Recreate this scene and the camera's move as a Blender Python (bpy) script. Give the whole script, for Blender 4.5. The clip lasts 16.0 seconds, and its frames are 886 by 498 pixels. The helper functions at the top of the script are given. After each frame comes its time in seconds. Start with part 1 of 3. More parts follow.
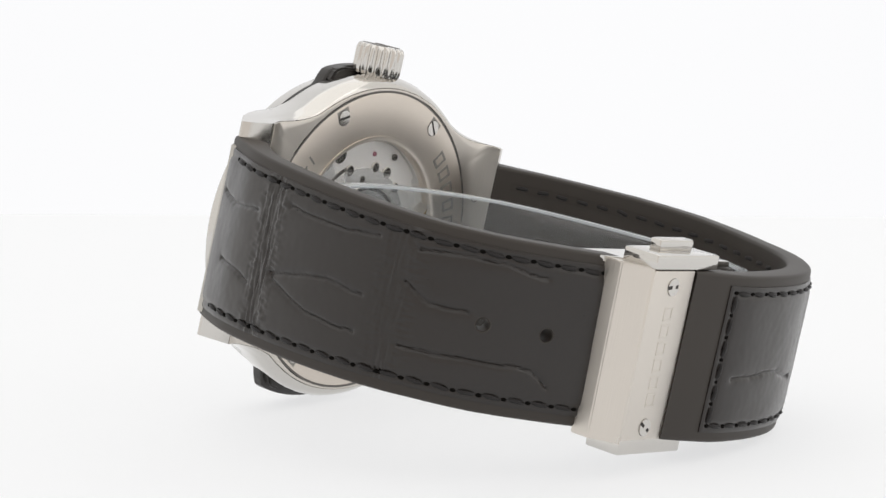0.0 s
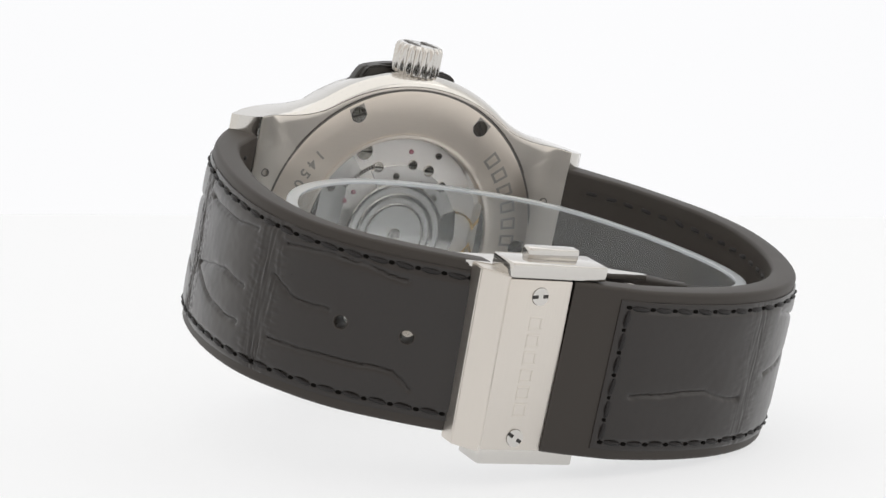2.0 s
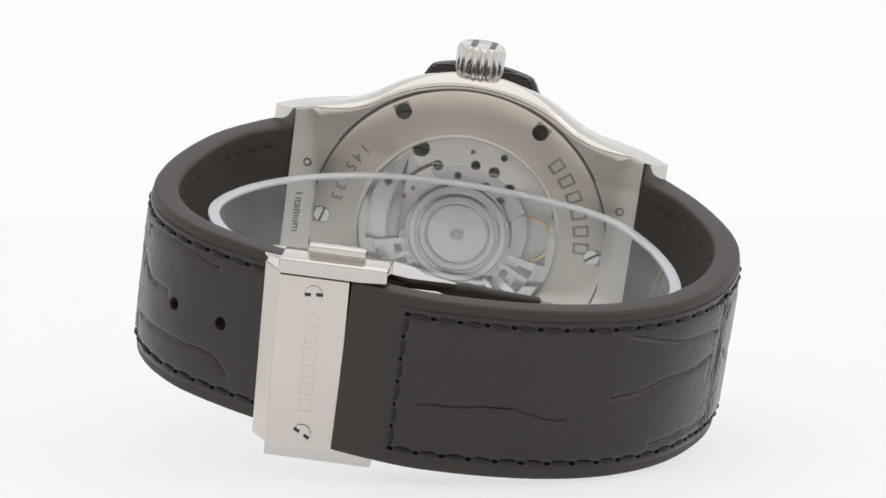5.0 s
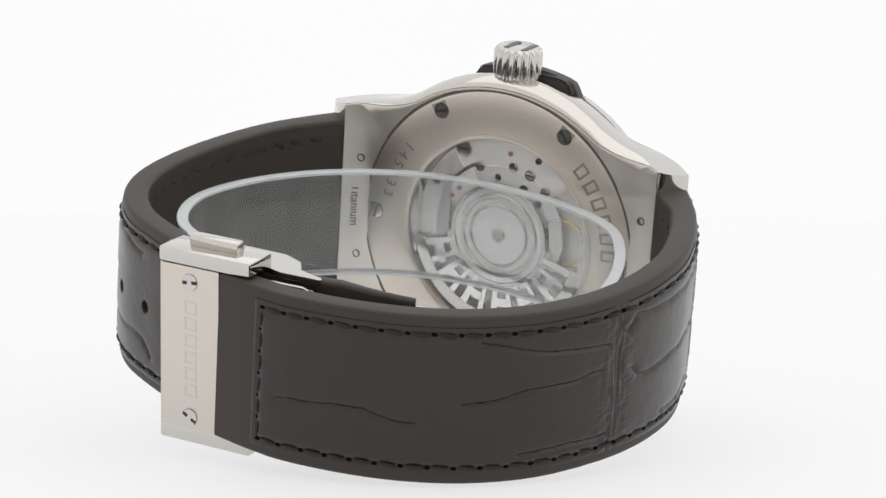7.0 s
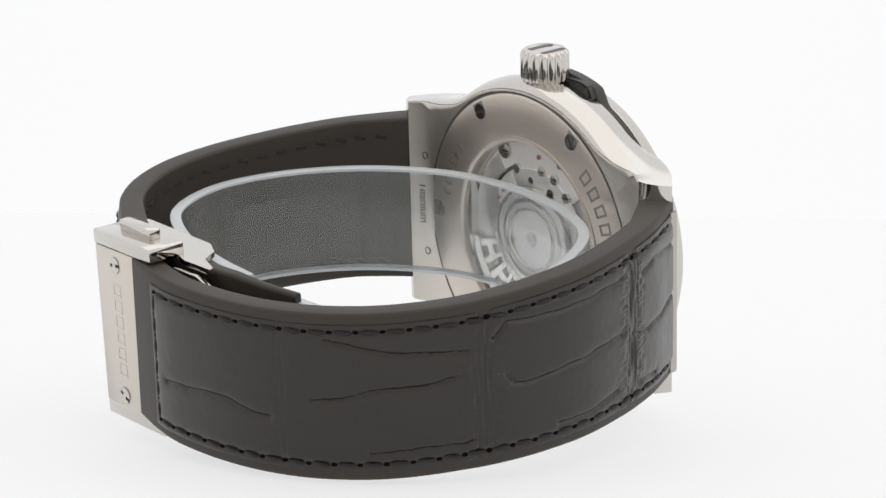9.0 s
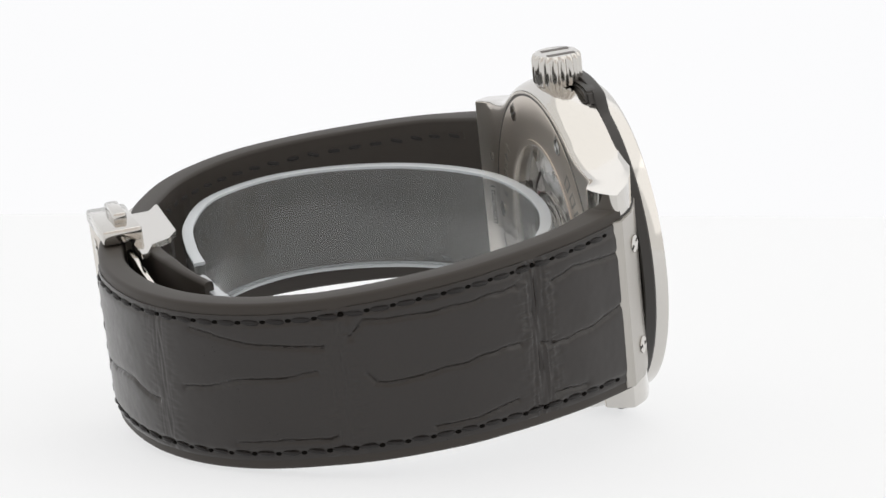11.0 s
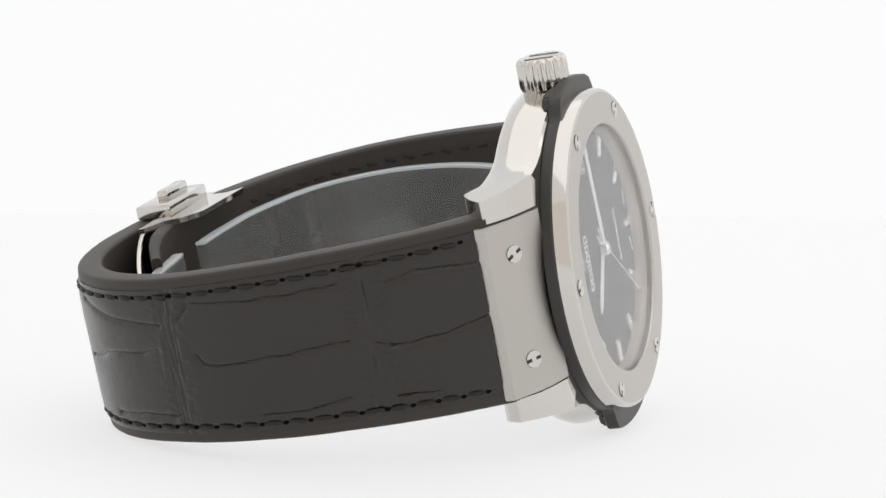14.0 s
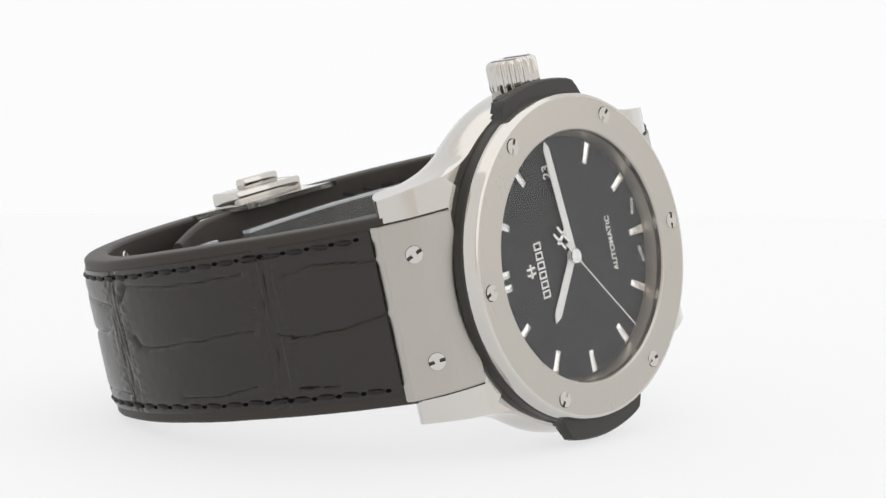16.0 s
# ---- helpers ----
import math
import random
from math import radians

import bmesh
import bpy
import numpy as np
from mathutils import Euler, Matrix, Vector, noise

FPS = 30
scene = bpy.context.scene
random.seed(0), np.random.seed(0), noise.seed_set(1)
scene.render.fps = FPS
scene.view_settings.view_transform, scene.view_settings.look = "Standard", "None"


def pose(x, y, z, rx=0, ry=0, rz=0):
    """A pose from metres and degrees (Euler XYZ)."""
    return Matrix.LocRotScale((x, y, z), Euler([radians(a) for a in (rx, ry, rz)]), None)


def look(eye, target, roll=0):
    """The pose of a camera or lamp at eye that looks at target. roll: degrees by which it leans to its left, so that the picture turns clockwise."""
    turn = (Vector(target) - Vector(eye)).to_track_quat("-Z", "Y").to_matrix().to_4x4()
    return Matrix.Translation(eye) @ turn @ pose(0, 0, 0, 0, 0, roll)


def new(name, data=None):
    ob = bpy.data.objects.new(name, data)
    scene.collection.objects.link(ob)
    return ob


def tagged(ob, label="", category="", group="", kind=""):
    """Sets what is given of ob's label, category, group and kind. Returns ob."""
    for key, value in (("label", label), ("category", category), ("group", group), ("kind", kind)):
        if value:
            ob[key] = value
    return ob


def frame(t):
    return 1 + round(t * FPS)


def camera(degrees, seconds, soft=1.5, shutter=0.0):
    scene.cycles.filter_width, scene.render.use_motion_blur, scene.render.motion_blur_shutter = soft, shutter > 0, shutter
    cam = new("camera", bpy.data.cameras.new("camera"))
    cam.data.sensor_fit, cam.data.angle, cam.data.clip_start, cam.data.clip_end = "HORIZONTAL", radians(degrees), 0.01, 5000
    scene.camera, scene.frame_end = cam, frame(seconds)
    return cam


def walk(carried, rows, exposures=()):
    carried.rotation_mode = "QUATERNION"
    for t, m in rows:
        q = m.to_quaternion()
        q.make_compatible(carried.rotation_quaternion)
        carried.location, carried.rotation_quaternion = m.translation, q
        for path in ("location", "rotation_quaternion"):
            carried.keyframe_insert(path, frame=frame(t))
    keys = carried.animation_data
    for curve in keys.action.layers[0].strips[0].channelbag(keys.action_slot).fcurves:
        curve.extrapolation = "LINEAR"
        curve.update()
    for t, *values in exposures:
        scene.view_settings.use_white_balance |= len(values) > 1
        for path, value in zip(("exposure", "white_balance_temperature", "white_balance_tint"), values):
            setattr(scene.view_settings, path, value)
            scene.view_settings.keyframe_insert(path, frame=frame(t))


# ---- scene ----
cam = camera(16.68, 16.0)

# ---- camera: stands still on its tripod ----
EYE = (0.0, -0.36747, 0.07678)
AIM = math.radians(-7.804)
YAW = math.radians(-0.05)
TARGET = (EYE[0] + math.sin(YAW) * math.cos(AIM), EYE[1] + math.cos(YAW) * math.cos(AIM), EYE[2] + math.sin(AIM))
STAND = look(EYE, TARGET, 0.167)
walk(cam, [(0.0, STAND), (16.0, STAND)], exposures=[(0.0, 0.0), (16.0, 0.0)])

# ---- light: an added, unseen white tent of glowing panels, softboxes above and beside ----
world = bpy.data.worlds.new("studio_world")
world.use_nodes = True
scene.world = world
world.node_tree.nodes["Background"].inputs["Color"].default_value = (0.9, 0.95, 1.0, 1)
world.node_tree.nodes["Background"].inputs["Strength"].default_value = 0.3


def softbox(name, eye, target, size, power, tint):
    data = bpy.data.lights.new(name, "AREA")
    data.shape, data.size, data.energy, data.color = "SQUARE", size, power, tint
    lamp = new(name, data)
    lamp.matrix_world = look(eye, target)
    return lamp


softbox("softbox_above", (0.05, 0.05, 0.62), (0, 0, 0.0), 0.9, 1.1, (1.0, 0.985, 0.96))
softbox("softbox_side", (0.58, -0.12, 0.35), (0, 0, 0.03), 0.5, 0.35, (1.0, 0.985, 0.96))


# ---- materials ----
def nodes_of(name):
    m = bpy.data.materials.new(name)
    m.use_nodes = True
    nt = m.node_tree
    return m, nt, nt.nodes["Principled BSDF"]


def surface(name, colour, rough, metal=0.0, grain=0.0, grain_scale=(2000, 2000, 2000), vary=0.12, bump=0.0, bump_scale=3000.0,
            spec=0.5, rough_vary=0.1, coat=0.0, blotch=120.0):
    """Colour with blotches and fine grain, roughness that varies, and a fine relief."""
    m, nt, b = nodes_of(name)
    co = nt.nodes.new("ShaderNodeTexCoord")
    big = nt.nodes.new("ShaderNodeTexNoise")
    big.inputs["Scale"].default_value, big.inputs["Detail"].default_value = blotch, 4
    mp = nt.nodes.new("ShaderNodeMapping")
    mp.inputs["Scale"].default_value = grain_scale
    fine = nt.nodes.new("ShaderNodeTexNoise")
    fine.inputs["Scale"].default_value, fine.inputs["Detail"].default_value = 1.0, 3
    nt.links.new(co.outputs["Object"], big.inputs["Vector"])
    nt.links.new(co.outputs["Object"], mp.inputs["Vector"])
    nt.links.new(mp.outputs["Vector"], fine.inputs["Vector"])
    mix = nt.nodes.new("ShaderNodeMixRGB")
    mix.inputs["Color1"].default_value = (*[c * (1 - vary) for c in colour], 1)
    mix.inputs["Color2"].default_value = (*[min(1, c * (1 + vary)) for c in colour], 1)
    add = nt.nodes.new("ShaderNodeMath")
    add.operation = "ADD"
    half = nt.nodes.new("ShaderNodeMath")
    half.operation, half.inputs[1].default_value = "MULTIPLY", 0.5
    nt.links.new(big.outputs["Fac"], add.inputs[0])
    nt.links.new(fine.outputs["Fac"], add.inputs[1])
    nt.links.new(add.outputs[0], half.inputs[0])
    nt.links.new(half.outputs[0], mix.inputs["Fac"])
    nt.links.new(mix.outputs["Color"], b.inputs["Base Color"])
    rr = nt.nodes.new("ShaderNodeMapRange")
    rr.inputs["To Min"].default_value, rr.inputs["To Max"].default_value = max(0, rough - rough_vary), rough + rough_vary
    nt.links.new(half.outputs[0], rr.inputs["Value"])
    nt.links.new(rr.outputs["Result"], b.inputs["Roughness"])
    b.inputs["Metallic"].default_value = metal
    b.inputs["Specular IOR Level"].default_value = spec
    b.inputs["Coat Weight"].default_value = coat
    source = None
    if grain > 0:
        source, strength = fine.outputs["Fac"], grain
    if bump > 0:
        nz = nt.nodes.new("ShaderNodeTexNoise")
        nz.inputs["Scale"].default_value, nz.inputs["Detail"].default_value = bump_scale, 5
        nt.links.new(co.outputs["Object"], nz.inputs["Vector"])
        source, strength = nz.outputs["Fac"], bump
    if source:
        bp = nt.nodes.new("ShaderNodeBump")
        bp.inputs["Strength"].default_value, bp.inputs["Distance"].default_value = strength, 0.0001
        nt.links.new(source, bp.inputs["Height"])
        nt.links.new(bp.outputs["Normal"], b.inputs["Normal"])
    return m


def sheet(name, colour, rough, ior, haze=0.0):
    """A clear sheet too thin to bend the view: it lets light through, mirrors by its angle, and may be hazy."""
    m, nt, b = nodes_of(name)
    out = nt.nodes["Material Output"]
    nt.nodes.remove(b)
    tr = nt.nodes.new("ShaderNodeBsdfTransparent")
    tr.inputs["Color"].default_value = (*colour, 1)
    df = nt.nodes.new("ShaderNodeBsdfDiffuse")
    df.inputs["Color"].default_value = (0.75, 0.78, 0.80, 1)
    gl = nt.nodes.new("ShaderNodeBsdfGlossy")
    gl.inputs["Roughness"].default_value = rough
    lw = nt.nodes.new("ShaderNodeLayerWeight")
    pw = nt.nodes.new("ShaderNodeMath")
    pw.operation, pw.inputs[1].default_value = "POWER", 4.0
    fr = nt.nodes.new("ShaderNodeMath")
    fr.operation, fr.inputs[1].default_value, fr.inputs[2].default_value = "MULTIPLY_ADD", 0.85, ((ior - 1) / (ior + 1)) ** 2
    nt.links.new(lw.outputs["Facing"], pw.inputs[0])
    nt.links.new(pw.outputs[0], fr.inputs[0])
    body_mix, mix = nt.nodes.new("ShaderNodeMixShader"), nt.nodes.new("ShaderNodeMixShader")
    body_mix.inputs[0].default_value = haze
    nt.links.new(tr.outputs[0], body_mix.inputs[1])
    nt.links.new(df.outputs[0], body_mix.inputs[2])
    nt.links.new(fr.outputs[0], mix.inputs[0])
    nt.links.new(body_mix.outputs[0], mix.inputs[1])
    nt.links.new(gl.outputs[0], mix.inputs[2])
    nt.links.new(mix.outputs[0], out.inputs["Surface"])
    return m


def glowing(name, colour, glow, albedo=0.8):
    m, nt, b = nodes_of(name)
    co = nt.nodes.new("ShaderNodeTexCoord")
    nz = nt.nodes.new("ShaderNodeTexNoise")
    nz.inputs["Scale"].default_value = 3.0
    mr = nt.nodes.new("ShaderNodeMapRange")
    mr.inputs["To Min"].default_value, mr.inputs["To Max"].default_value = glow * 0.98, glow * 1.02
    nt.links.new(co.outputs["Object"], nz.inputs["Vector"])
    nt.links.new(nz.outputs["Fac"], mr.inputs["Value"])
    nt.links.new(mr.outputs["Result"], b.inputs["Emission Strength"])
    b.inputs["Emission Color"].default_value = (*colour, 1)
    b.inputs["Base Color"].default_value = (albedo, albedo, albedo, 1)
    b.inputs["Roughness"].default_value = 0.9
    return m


# the backdrop's brightness is set as its own glow, in place of lamps
BACKDROP = glowing("backdrop_glow", (0.985, 0.988, 1.0), 0.94, 0.03)
# unseen tent panels, added to glow on the watch; the front one warmer
GLOW_PANEL = glowing("glow_panel", (1.0, 0.98, 0.95), 0.80, 0.15)
WARM_GLOW_PANEL = glowing("warm_glow_panel", (1.0, 0.925, 0.86), 0.70, 0.15)
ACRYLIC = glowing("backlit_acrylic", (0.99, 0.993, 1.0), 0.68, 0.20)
TITANIUM_V = surface("brushed_titanium_upright", (0.65, 0.61, 0.56), 0.34, 1.0, grain=0.2, grain_scale=(7000, 7000, 250), vary=0.05)
# darker copies of the titanium, dimmed in colour to offset the front glow
PLATE_STEEL = surface("dim_brushed_titanium_plate", (0.47, 0.45, 0.42), 0.33, 1.0, grain=0.22, grain_scale=(7000, 7000, 250), vary=0.06)
BEZEL_STEEL = surface("dim_satin_titanium_bezel", (0.50, 0.475, 0.44), 0.30, 1.0, grain=0.14, grain_scale=(5000, 5000, 300), vary=0.05)
BACK_STEEL = surface("satin_case_back", (0.67, 0.61, 0.545), 0.36, 1.0, grain=0.16, grain_scale=(500, 12000, 12000), vary=0.08)
POLISH = surface("polished_steel", (0.61, 0.59, 0.56), 0.10, 1.0, vary=0.03, rough_vary=0.04)
POLISH_DARK = surface("polished_movement_steel", (0.97, 0.95, 0.92), 0.22, 0.6, vary=0.1)
MOVE_PLATE = surface("grained_movement_plate", (0.96, 0.92, 0.87), 0.36, 0.35, grain=0.3, grain_scale=(3000, 3000, 3000), vary=0.15)
# near black: the shade in slots and joints put into the colour
RECESS_SHADE = surface("recess_shade", (0.03, 0.028, 0.026), 0.6, 0.0)
GUNMETAL = surface("dark_engraving", (0.17, 0.16, 0.15), 0.5, 1.0)
RUBBER = surface("matt_black_rubber", (0.033, 0.0275, 0.023), 0.50, 0.0, bump=0.012, bump_scale=9000, vary=0.08, spec=0.36, grain_scale=(9000, 9000, 9000), rough_vary=0.03)
RESIN = surface("black_composite_resin", (0.024, 0.0215, 0.0195), 0.42, 0.0, bump=0.05, bump_scale=5000, spec=0.5)
LEATHER = surface("black_alligator_leather", (0.0148, 0.0114, 0.0096), 0.31, 0.0, bump=0.05, bump_scale=1800, vary=0.3, spec=0.42, rough_vary=0.10, coat=0.18, blotch=160)
THREAD = surface("waxed_black_thread", (0.013, 0.0115, 0.0115), 0.5, 0.0, bump=0.4, bump_scale=9000, spec=0.3)
HOLE_SHADE = surface("needle_hole_shade", (0.004, 0.0035, 0.003), 0.9, 0.0, spec=0.05)
DIAL_BLACK = surface("satin_black_dial", (0.017, 0.018, 0.023), 0.45, 0.0, spec=0.2, vary=0.01, rough_vary=0.0)
WHITE_LACQUER = surface("white_printing", (0.80, 0.80, 0.79), 0.4, 0.0, vary=0.03)
INDEX_STEEL = surface("bright_index_metal", (0.88, 0.875, 0.87), 0.16, 1.0, vary=0.03)
GOLD = surface("gilt_brass", (0.85, 0.58, 0.20), 0.22, 1.0, vary=0.08)
RUBY = surface("synthetic_ruby", (0.42, 0.20, 0.24), 0.15, 0.0, spec=0.6)
SAPPHIRE = sheet("sapphire_glass", (0.99, 0.99, 0.99), 0.0, 1.4)
# cuff haze: scuffs, and reflected light put in as a pale veil
CUFF_PLASTIC = sheet("clear_acrylic_cuff", (0.965, 0.972, 0.972), 0.02, 1.45, 0.055)
CUFF_RIM = sheet("frosted_acrylic_edge", (0.80, 0.83, 0.86), 0.2, 1.5, 0.55)
SOFT_ENGRAVING = surface("soft_engraving", (0.33, 0.315, 0.29), 0.5, 1.0)
SPECK = surface("dust_speck", (0.1, 0.1, 0.1), 0.8)

# ---- mesh helpers: the watch is drawn in millimetres, x to 12 o'clock, y out of the dial, z to the crown ----
MM = 0.001


def finish(bm, smooth=35.0):
    bmesh.ops.recalc_face_normals(bm, faces=bm.faces)
    for fa in bm.faces:
        fa.smooth = True
    lim = math.radians(smooth)
    for e in bm.edges:
        if len(e.link_faces) != 2 or e.calc_face_angle(0) > lim:
            e.smooth = False
    return bm


def mesh_of(name, bm, material, smooth=35.0, scale=MM):
    finish(bm, smooth)
    me = bpy.data.meshes.new(name)
    bmesh.ops.scale(bm, vec=(scale, scale, scale), verts=bm.verts)
    bm.to_mesh(me)
    bm.free()
    me.materials.append(material)
    return me


def part(name, bm, material, parent, label="", smooth=35.0, scale=MM):
    ob = new(name, mesh_of(name, bm, material, smooth, scale))
    ob.parent = parent
    return tagged(ob, label)


def piece(name, me, parent, m):
    """One more object on a shared mesh, at a pose in millimetres."""
    ob = new(name, me)
    ob.parent = parent
    mm = m.copy()
    mm.translation = m.translation * MM
    ob.matrix_local = mm
    return ob


def box(bm, x0, x1, y0, y1, z0, z1, bevel=0.0, m=None):
    vs = [bm.verts.new((x, y, z)) for x in (x0, x1) for y in (y0, y1) for z in (z0, z1)]
    fs = [(0, 1, 3, 2), (4, 6, 7, 5), (0, 4, 5, 1), (2, 3, 7, 6), (0, 2, 6, 4), (1, 5, 7, 3)]
    faces = [bm.faces.new([vs[i] for i in f]) for f in fs]
    geom = vs
    if bevel:
        edges = list({e for fa in faces for e in fa.edges})
        r = bmesh.ops.bevel(bm, geom=edges, offset=bevel, segments=2, affect="EDGES", profile=0.5)
        geom = list({v for fa in r["faces"] for v in fa.verts} | {v for v in vs if v.is_valid})
    if m is not None:
        bmesh.ops.transform(bm, matrix=m, verts=geom)
    return geom


def lathe(bm, profile, steps=96, closed=True, cx=0.0, cz=0.0):
    """Spin a list of (radius, y) about the y axis."""
    rings = []
    for k in range(steps):
        a = 2 * math.pi * k / steps
        rings.append([bm.verts.new((cx + r * math.cos(a), y, cz + r * math.sin(a))) for r, y in profile])
    n = len(profile)
    for k in range(steps):
        p, q = rings[k], rings[(k + 1) % steps]
        for i in range(n if closed else n - 1):
            j = (i + 1) % n
            bm.faces.new((p[i], p[j], q[j], q[i]))
    return bm


def disc(bm, cx, cz, r, y0, y1, steps=24, bevel=0.08):
    """A round plate between two heights, y1 outermost, with a chamfered rim."""
    s = 1 if y1 > y0 else -1
    a = [bm.verts.new((cx + r * math.cos(2 * math.pi * k / steps), y0, cz + r * math.sin(2 * math.pi * k / steps))) for k in range(steps)]
    b = [bm.verts.new((v.co.x, y1 - s * bevel, v.co.z)) for v in a]
    c = [bm.verts.new((cx + (v.co.x - cx) * (1 - bevel / r), y1, cz + (v.co.z - cz) * (1 - bevel / r))) for v in a]
    for k in range(steps):
        j = (k + 1) % steps
        bm.faces.new((a[k], a[j], b[j], b[k]))
        bm.faces.new((b[k], b[j], c[j], c[k]))
    bm.faces.new(c)
    bm.faces.new(a[::-1])


def prism(bm, outline, y0, y1, m=None):
    """Extrude an outline of (x, z) between two heights."""
    a = [bm.verts.new((x, y0, z)) for x, z in outline]
    b = [bm.verts.new((x, y1, z)) for x, z in outline]
    n = len(a)
    for k in range(n):
        bm.faces.new((a[k], a[(k + 1) % n], b[(k + 1) % n], b[k]))
    caps = [bm.faces.new(b), bm.faces.new(a[::-1])]
    bmesh.ops.triangulate(bm, faces=caps)
    if m is not None:
        bmesh.ops.transform(bm, matrix=m, verts=a + b)


def arc(cx, cz, r0, r1, a0, a1, steps=24):
    """The outline of a ring's sector, degrees from x towards z."""
    pts = []
    for k in range(steps + 1):
        a = radians(a0 + (a1 - a0) * k / steps)
        pts.append((cx + r1 * math.cos(a), cz + r1 * math.sin(a)))
    for k in range(steps + 1):
        a = radians(a1 + (a0 - a1) * k / steps)
        pts.append((cx + r0 * math.cos(a), cz + r0 * math.sin(a)))
    return pts


def lettering(name, body, size, material, parent, m, depth=0.04):
    """Words in the built-in font, as a mesh; m puts the text's plane (x along, y up) into the parent, in millimetres."""
    cu = bpy.data.curves.new(name, "FONT")
    cu.body, cu.size, cu.extrude, cu.resolution_u = body, size, depth, 3
    cu.align_x, cu.align_y = "CENTER", "CENTER"
    cu.offset = 0.018 * size
    tmp = bpy.data.objects.new(name + "_tmp", cu)
    scene.collection.objects.link(tmp)
    bpy.context.view_layer.update()
    me = bpy.data.meshes.new_from_object(tmp.evaluated_get(bpy.context.evaluated_depsgraph_get()))
    bpy.data.objects.remove(tmp)
    mm = Matrix.Diagonal((MM, MM, MM, 1)) @ m
    me.transform(mm)
    me.materials.clear()
    me.materials.append(material)
    ob = new(name, me)
    ob.parent = parent
    return ob


def axes(ax, ay, at):
    """A pose from the directions of its x and y axes."""
    ax, ay = Vector(ax).normalized(), Vector(ay).normalized()
    az = ax.cross(ay)
    m = Matrix((ax, ay, az)).transposed().to_4x4()
    m.translation = at
    return m


# ---- the studio: acrylic table, glowing backdrop, added unseen tent of glowing panels ----
def slab(name, x0, x1, y0, y1, z0, z1, material, label, category="studio", bevel=0.0):
    bm = bmesh.new()
    box(bm, x0, x1, y0, y1, z0, z1, bevel)
    ob = new(name, mesh_of(name, bm, material, scale=1.0))
    return tagged(ob, label, category, kind="structure")


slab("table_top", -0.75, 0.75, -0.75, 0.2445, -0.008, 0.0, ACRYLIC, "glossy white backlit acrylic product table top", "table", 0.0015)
slab("backdrop", -1.0, 1.0, 0.60, 0.61, -0.6, 0.86, BACKDROP, "plain white seamless paper backdrop, its brightness set as glow", "backdrop")
# unseen panels, added all round as fill light
slab("glow_wall_left", -0.77, -0.76, -0.9, 0.595, -0.3, 0.86, GLOW_PANEL, "added glowing white side panel of an unseen light tent", "tent wall")
slab("glow_wall_right", 0.76, 0.77, -0.9, 0.595, -0.3, 0.86, GLOW_PANEL, "added glowing white side panel of an unseen light tent", "tent wall")
slab("glow_wall_front", -0.755, 0.755, -0.9, -0.89, -0.3, 0.86, WARM_GLOW_PANEL, "added glowing white front panel of an unseen light tent", "tent wall")
slab("ceiling", -0.755, 0.755, -0.885, 0.595, 0.85, 0.86, GLOW_PANEL, "added glowing white top panel of an unseen light tent", "tent ceiling")
slab("floor", -1.0, 1.0, -0.9, 0.595, -0.31, -0.305, WARM_GLOW_PANEL, "added glowing white floor of an unseen light tent", "tent floor")

# ---- the wristwatch ----
watch = tagged(new("wristwatch"), "titanium wristwatch lying on its side, black alligator strap closed", "wristwatch")


def h_screw(r, depth):
    """A round head with two square notches opposite one another."""
    bm = bmesh.new()
    w, c = 0.2 * r, 0.3 * r
    a0 = math.asin(w / r)
    for side in (0, math.pi):
        pts = [(r * math.cos(side + a0 + (math.pi - 2 * a0) * k / 12), r * math.sin(side + a0 + (math.pi - 2 * a0) * k / 12)) for k in range(13)]
        prism(bm, pts, 0, depth)
    prism(bm, [(-c, -w), (c, -w), (c, w), (-c, w)], 0, depth)
    return bm


def slot_screw(r, depth):
    bm = bmesh.new()
    w = 0.16 * r
    a0 = math.asin(w / r)
    for side in (0, math.pi):
        pts = [(r * math.cos(side + a0 + (math.pi - 2 * a0) * k / 10), r * math.sin(side + a0 + (math.pi - 2 * a0) * k / 10)) for k in range(11)]
        prism(bm, pts, 0, depth)
    return bm


def socket(r):
    bm = bmesh.new()
    disc(bm, 0, 0, r, -0.3, 0.015, 20, 0.01)
    return bm


H_HEAD = mesh_of("screw", h_screw(1.02, 0.10), POLISH)
H_BIG = mesh_of("screw_large", h_screw(1.08, 0.12), POLISH)
SLOT_HEAD = mesh_of("slotted_screw", slot_screw(1.05, 0.10), POLISH)
SOCKET = mesh_of("slot_shade_disc", socket(1.11), RECESS_SHADE)


def add_screw(me, parent, at, out, turn, label):
    """A screw head whose axis points along out, on a dark disc that gives its slots their shade."""
    out = Vector(out).normalized()
    side = out.cross(Vector((0, 0, 1)) if abs(out.z) < 0.9 else Vector((1, 0, 0))).normalized()
    m = axes(side, out, Vector(at)) @ pose(0, 0, 0, 0, turn, 0)
    ob = piece("screw", me, parent, m @ pose(0, 0.02, 0))
    tagged(ob, label)
    piece("slot_shade", SOCKET, ob, pose(0, -0.02, 0))
    return ob


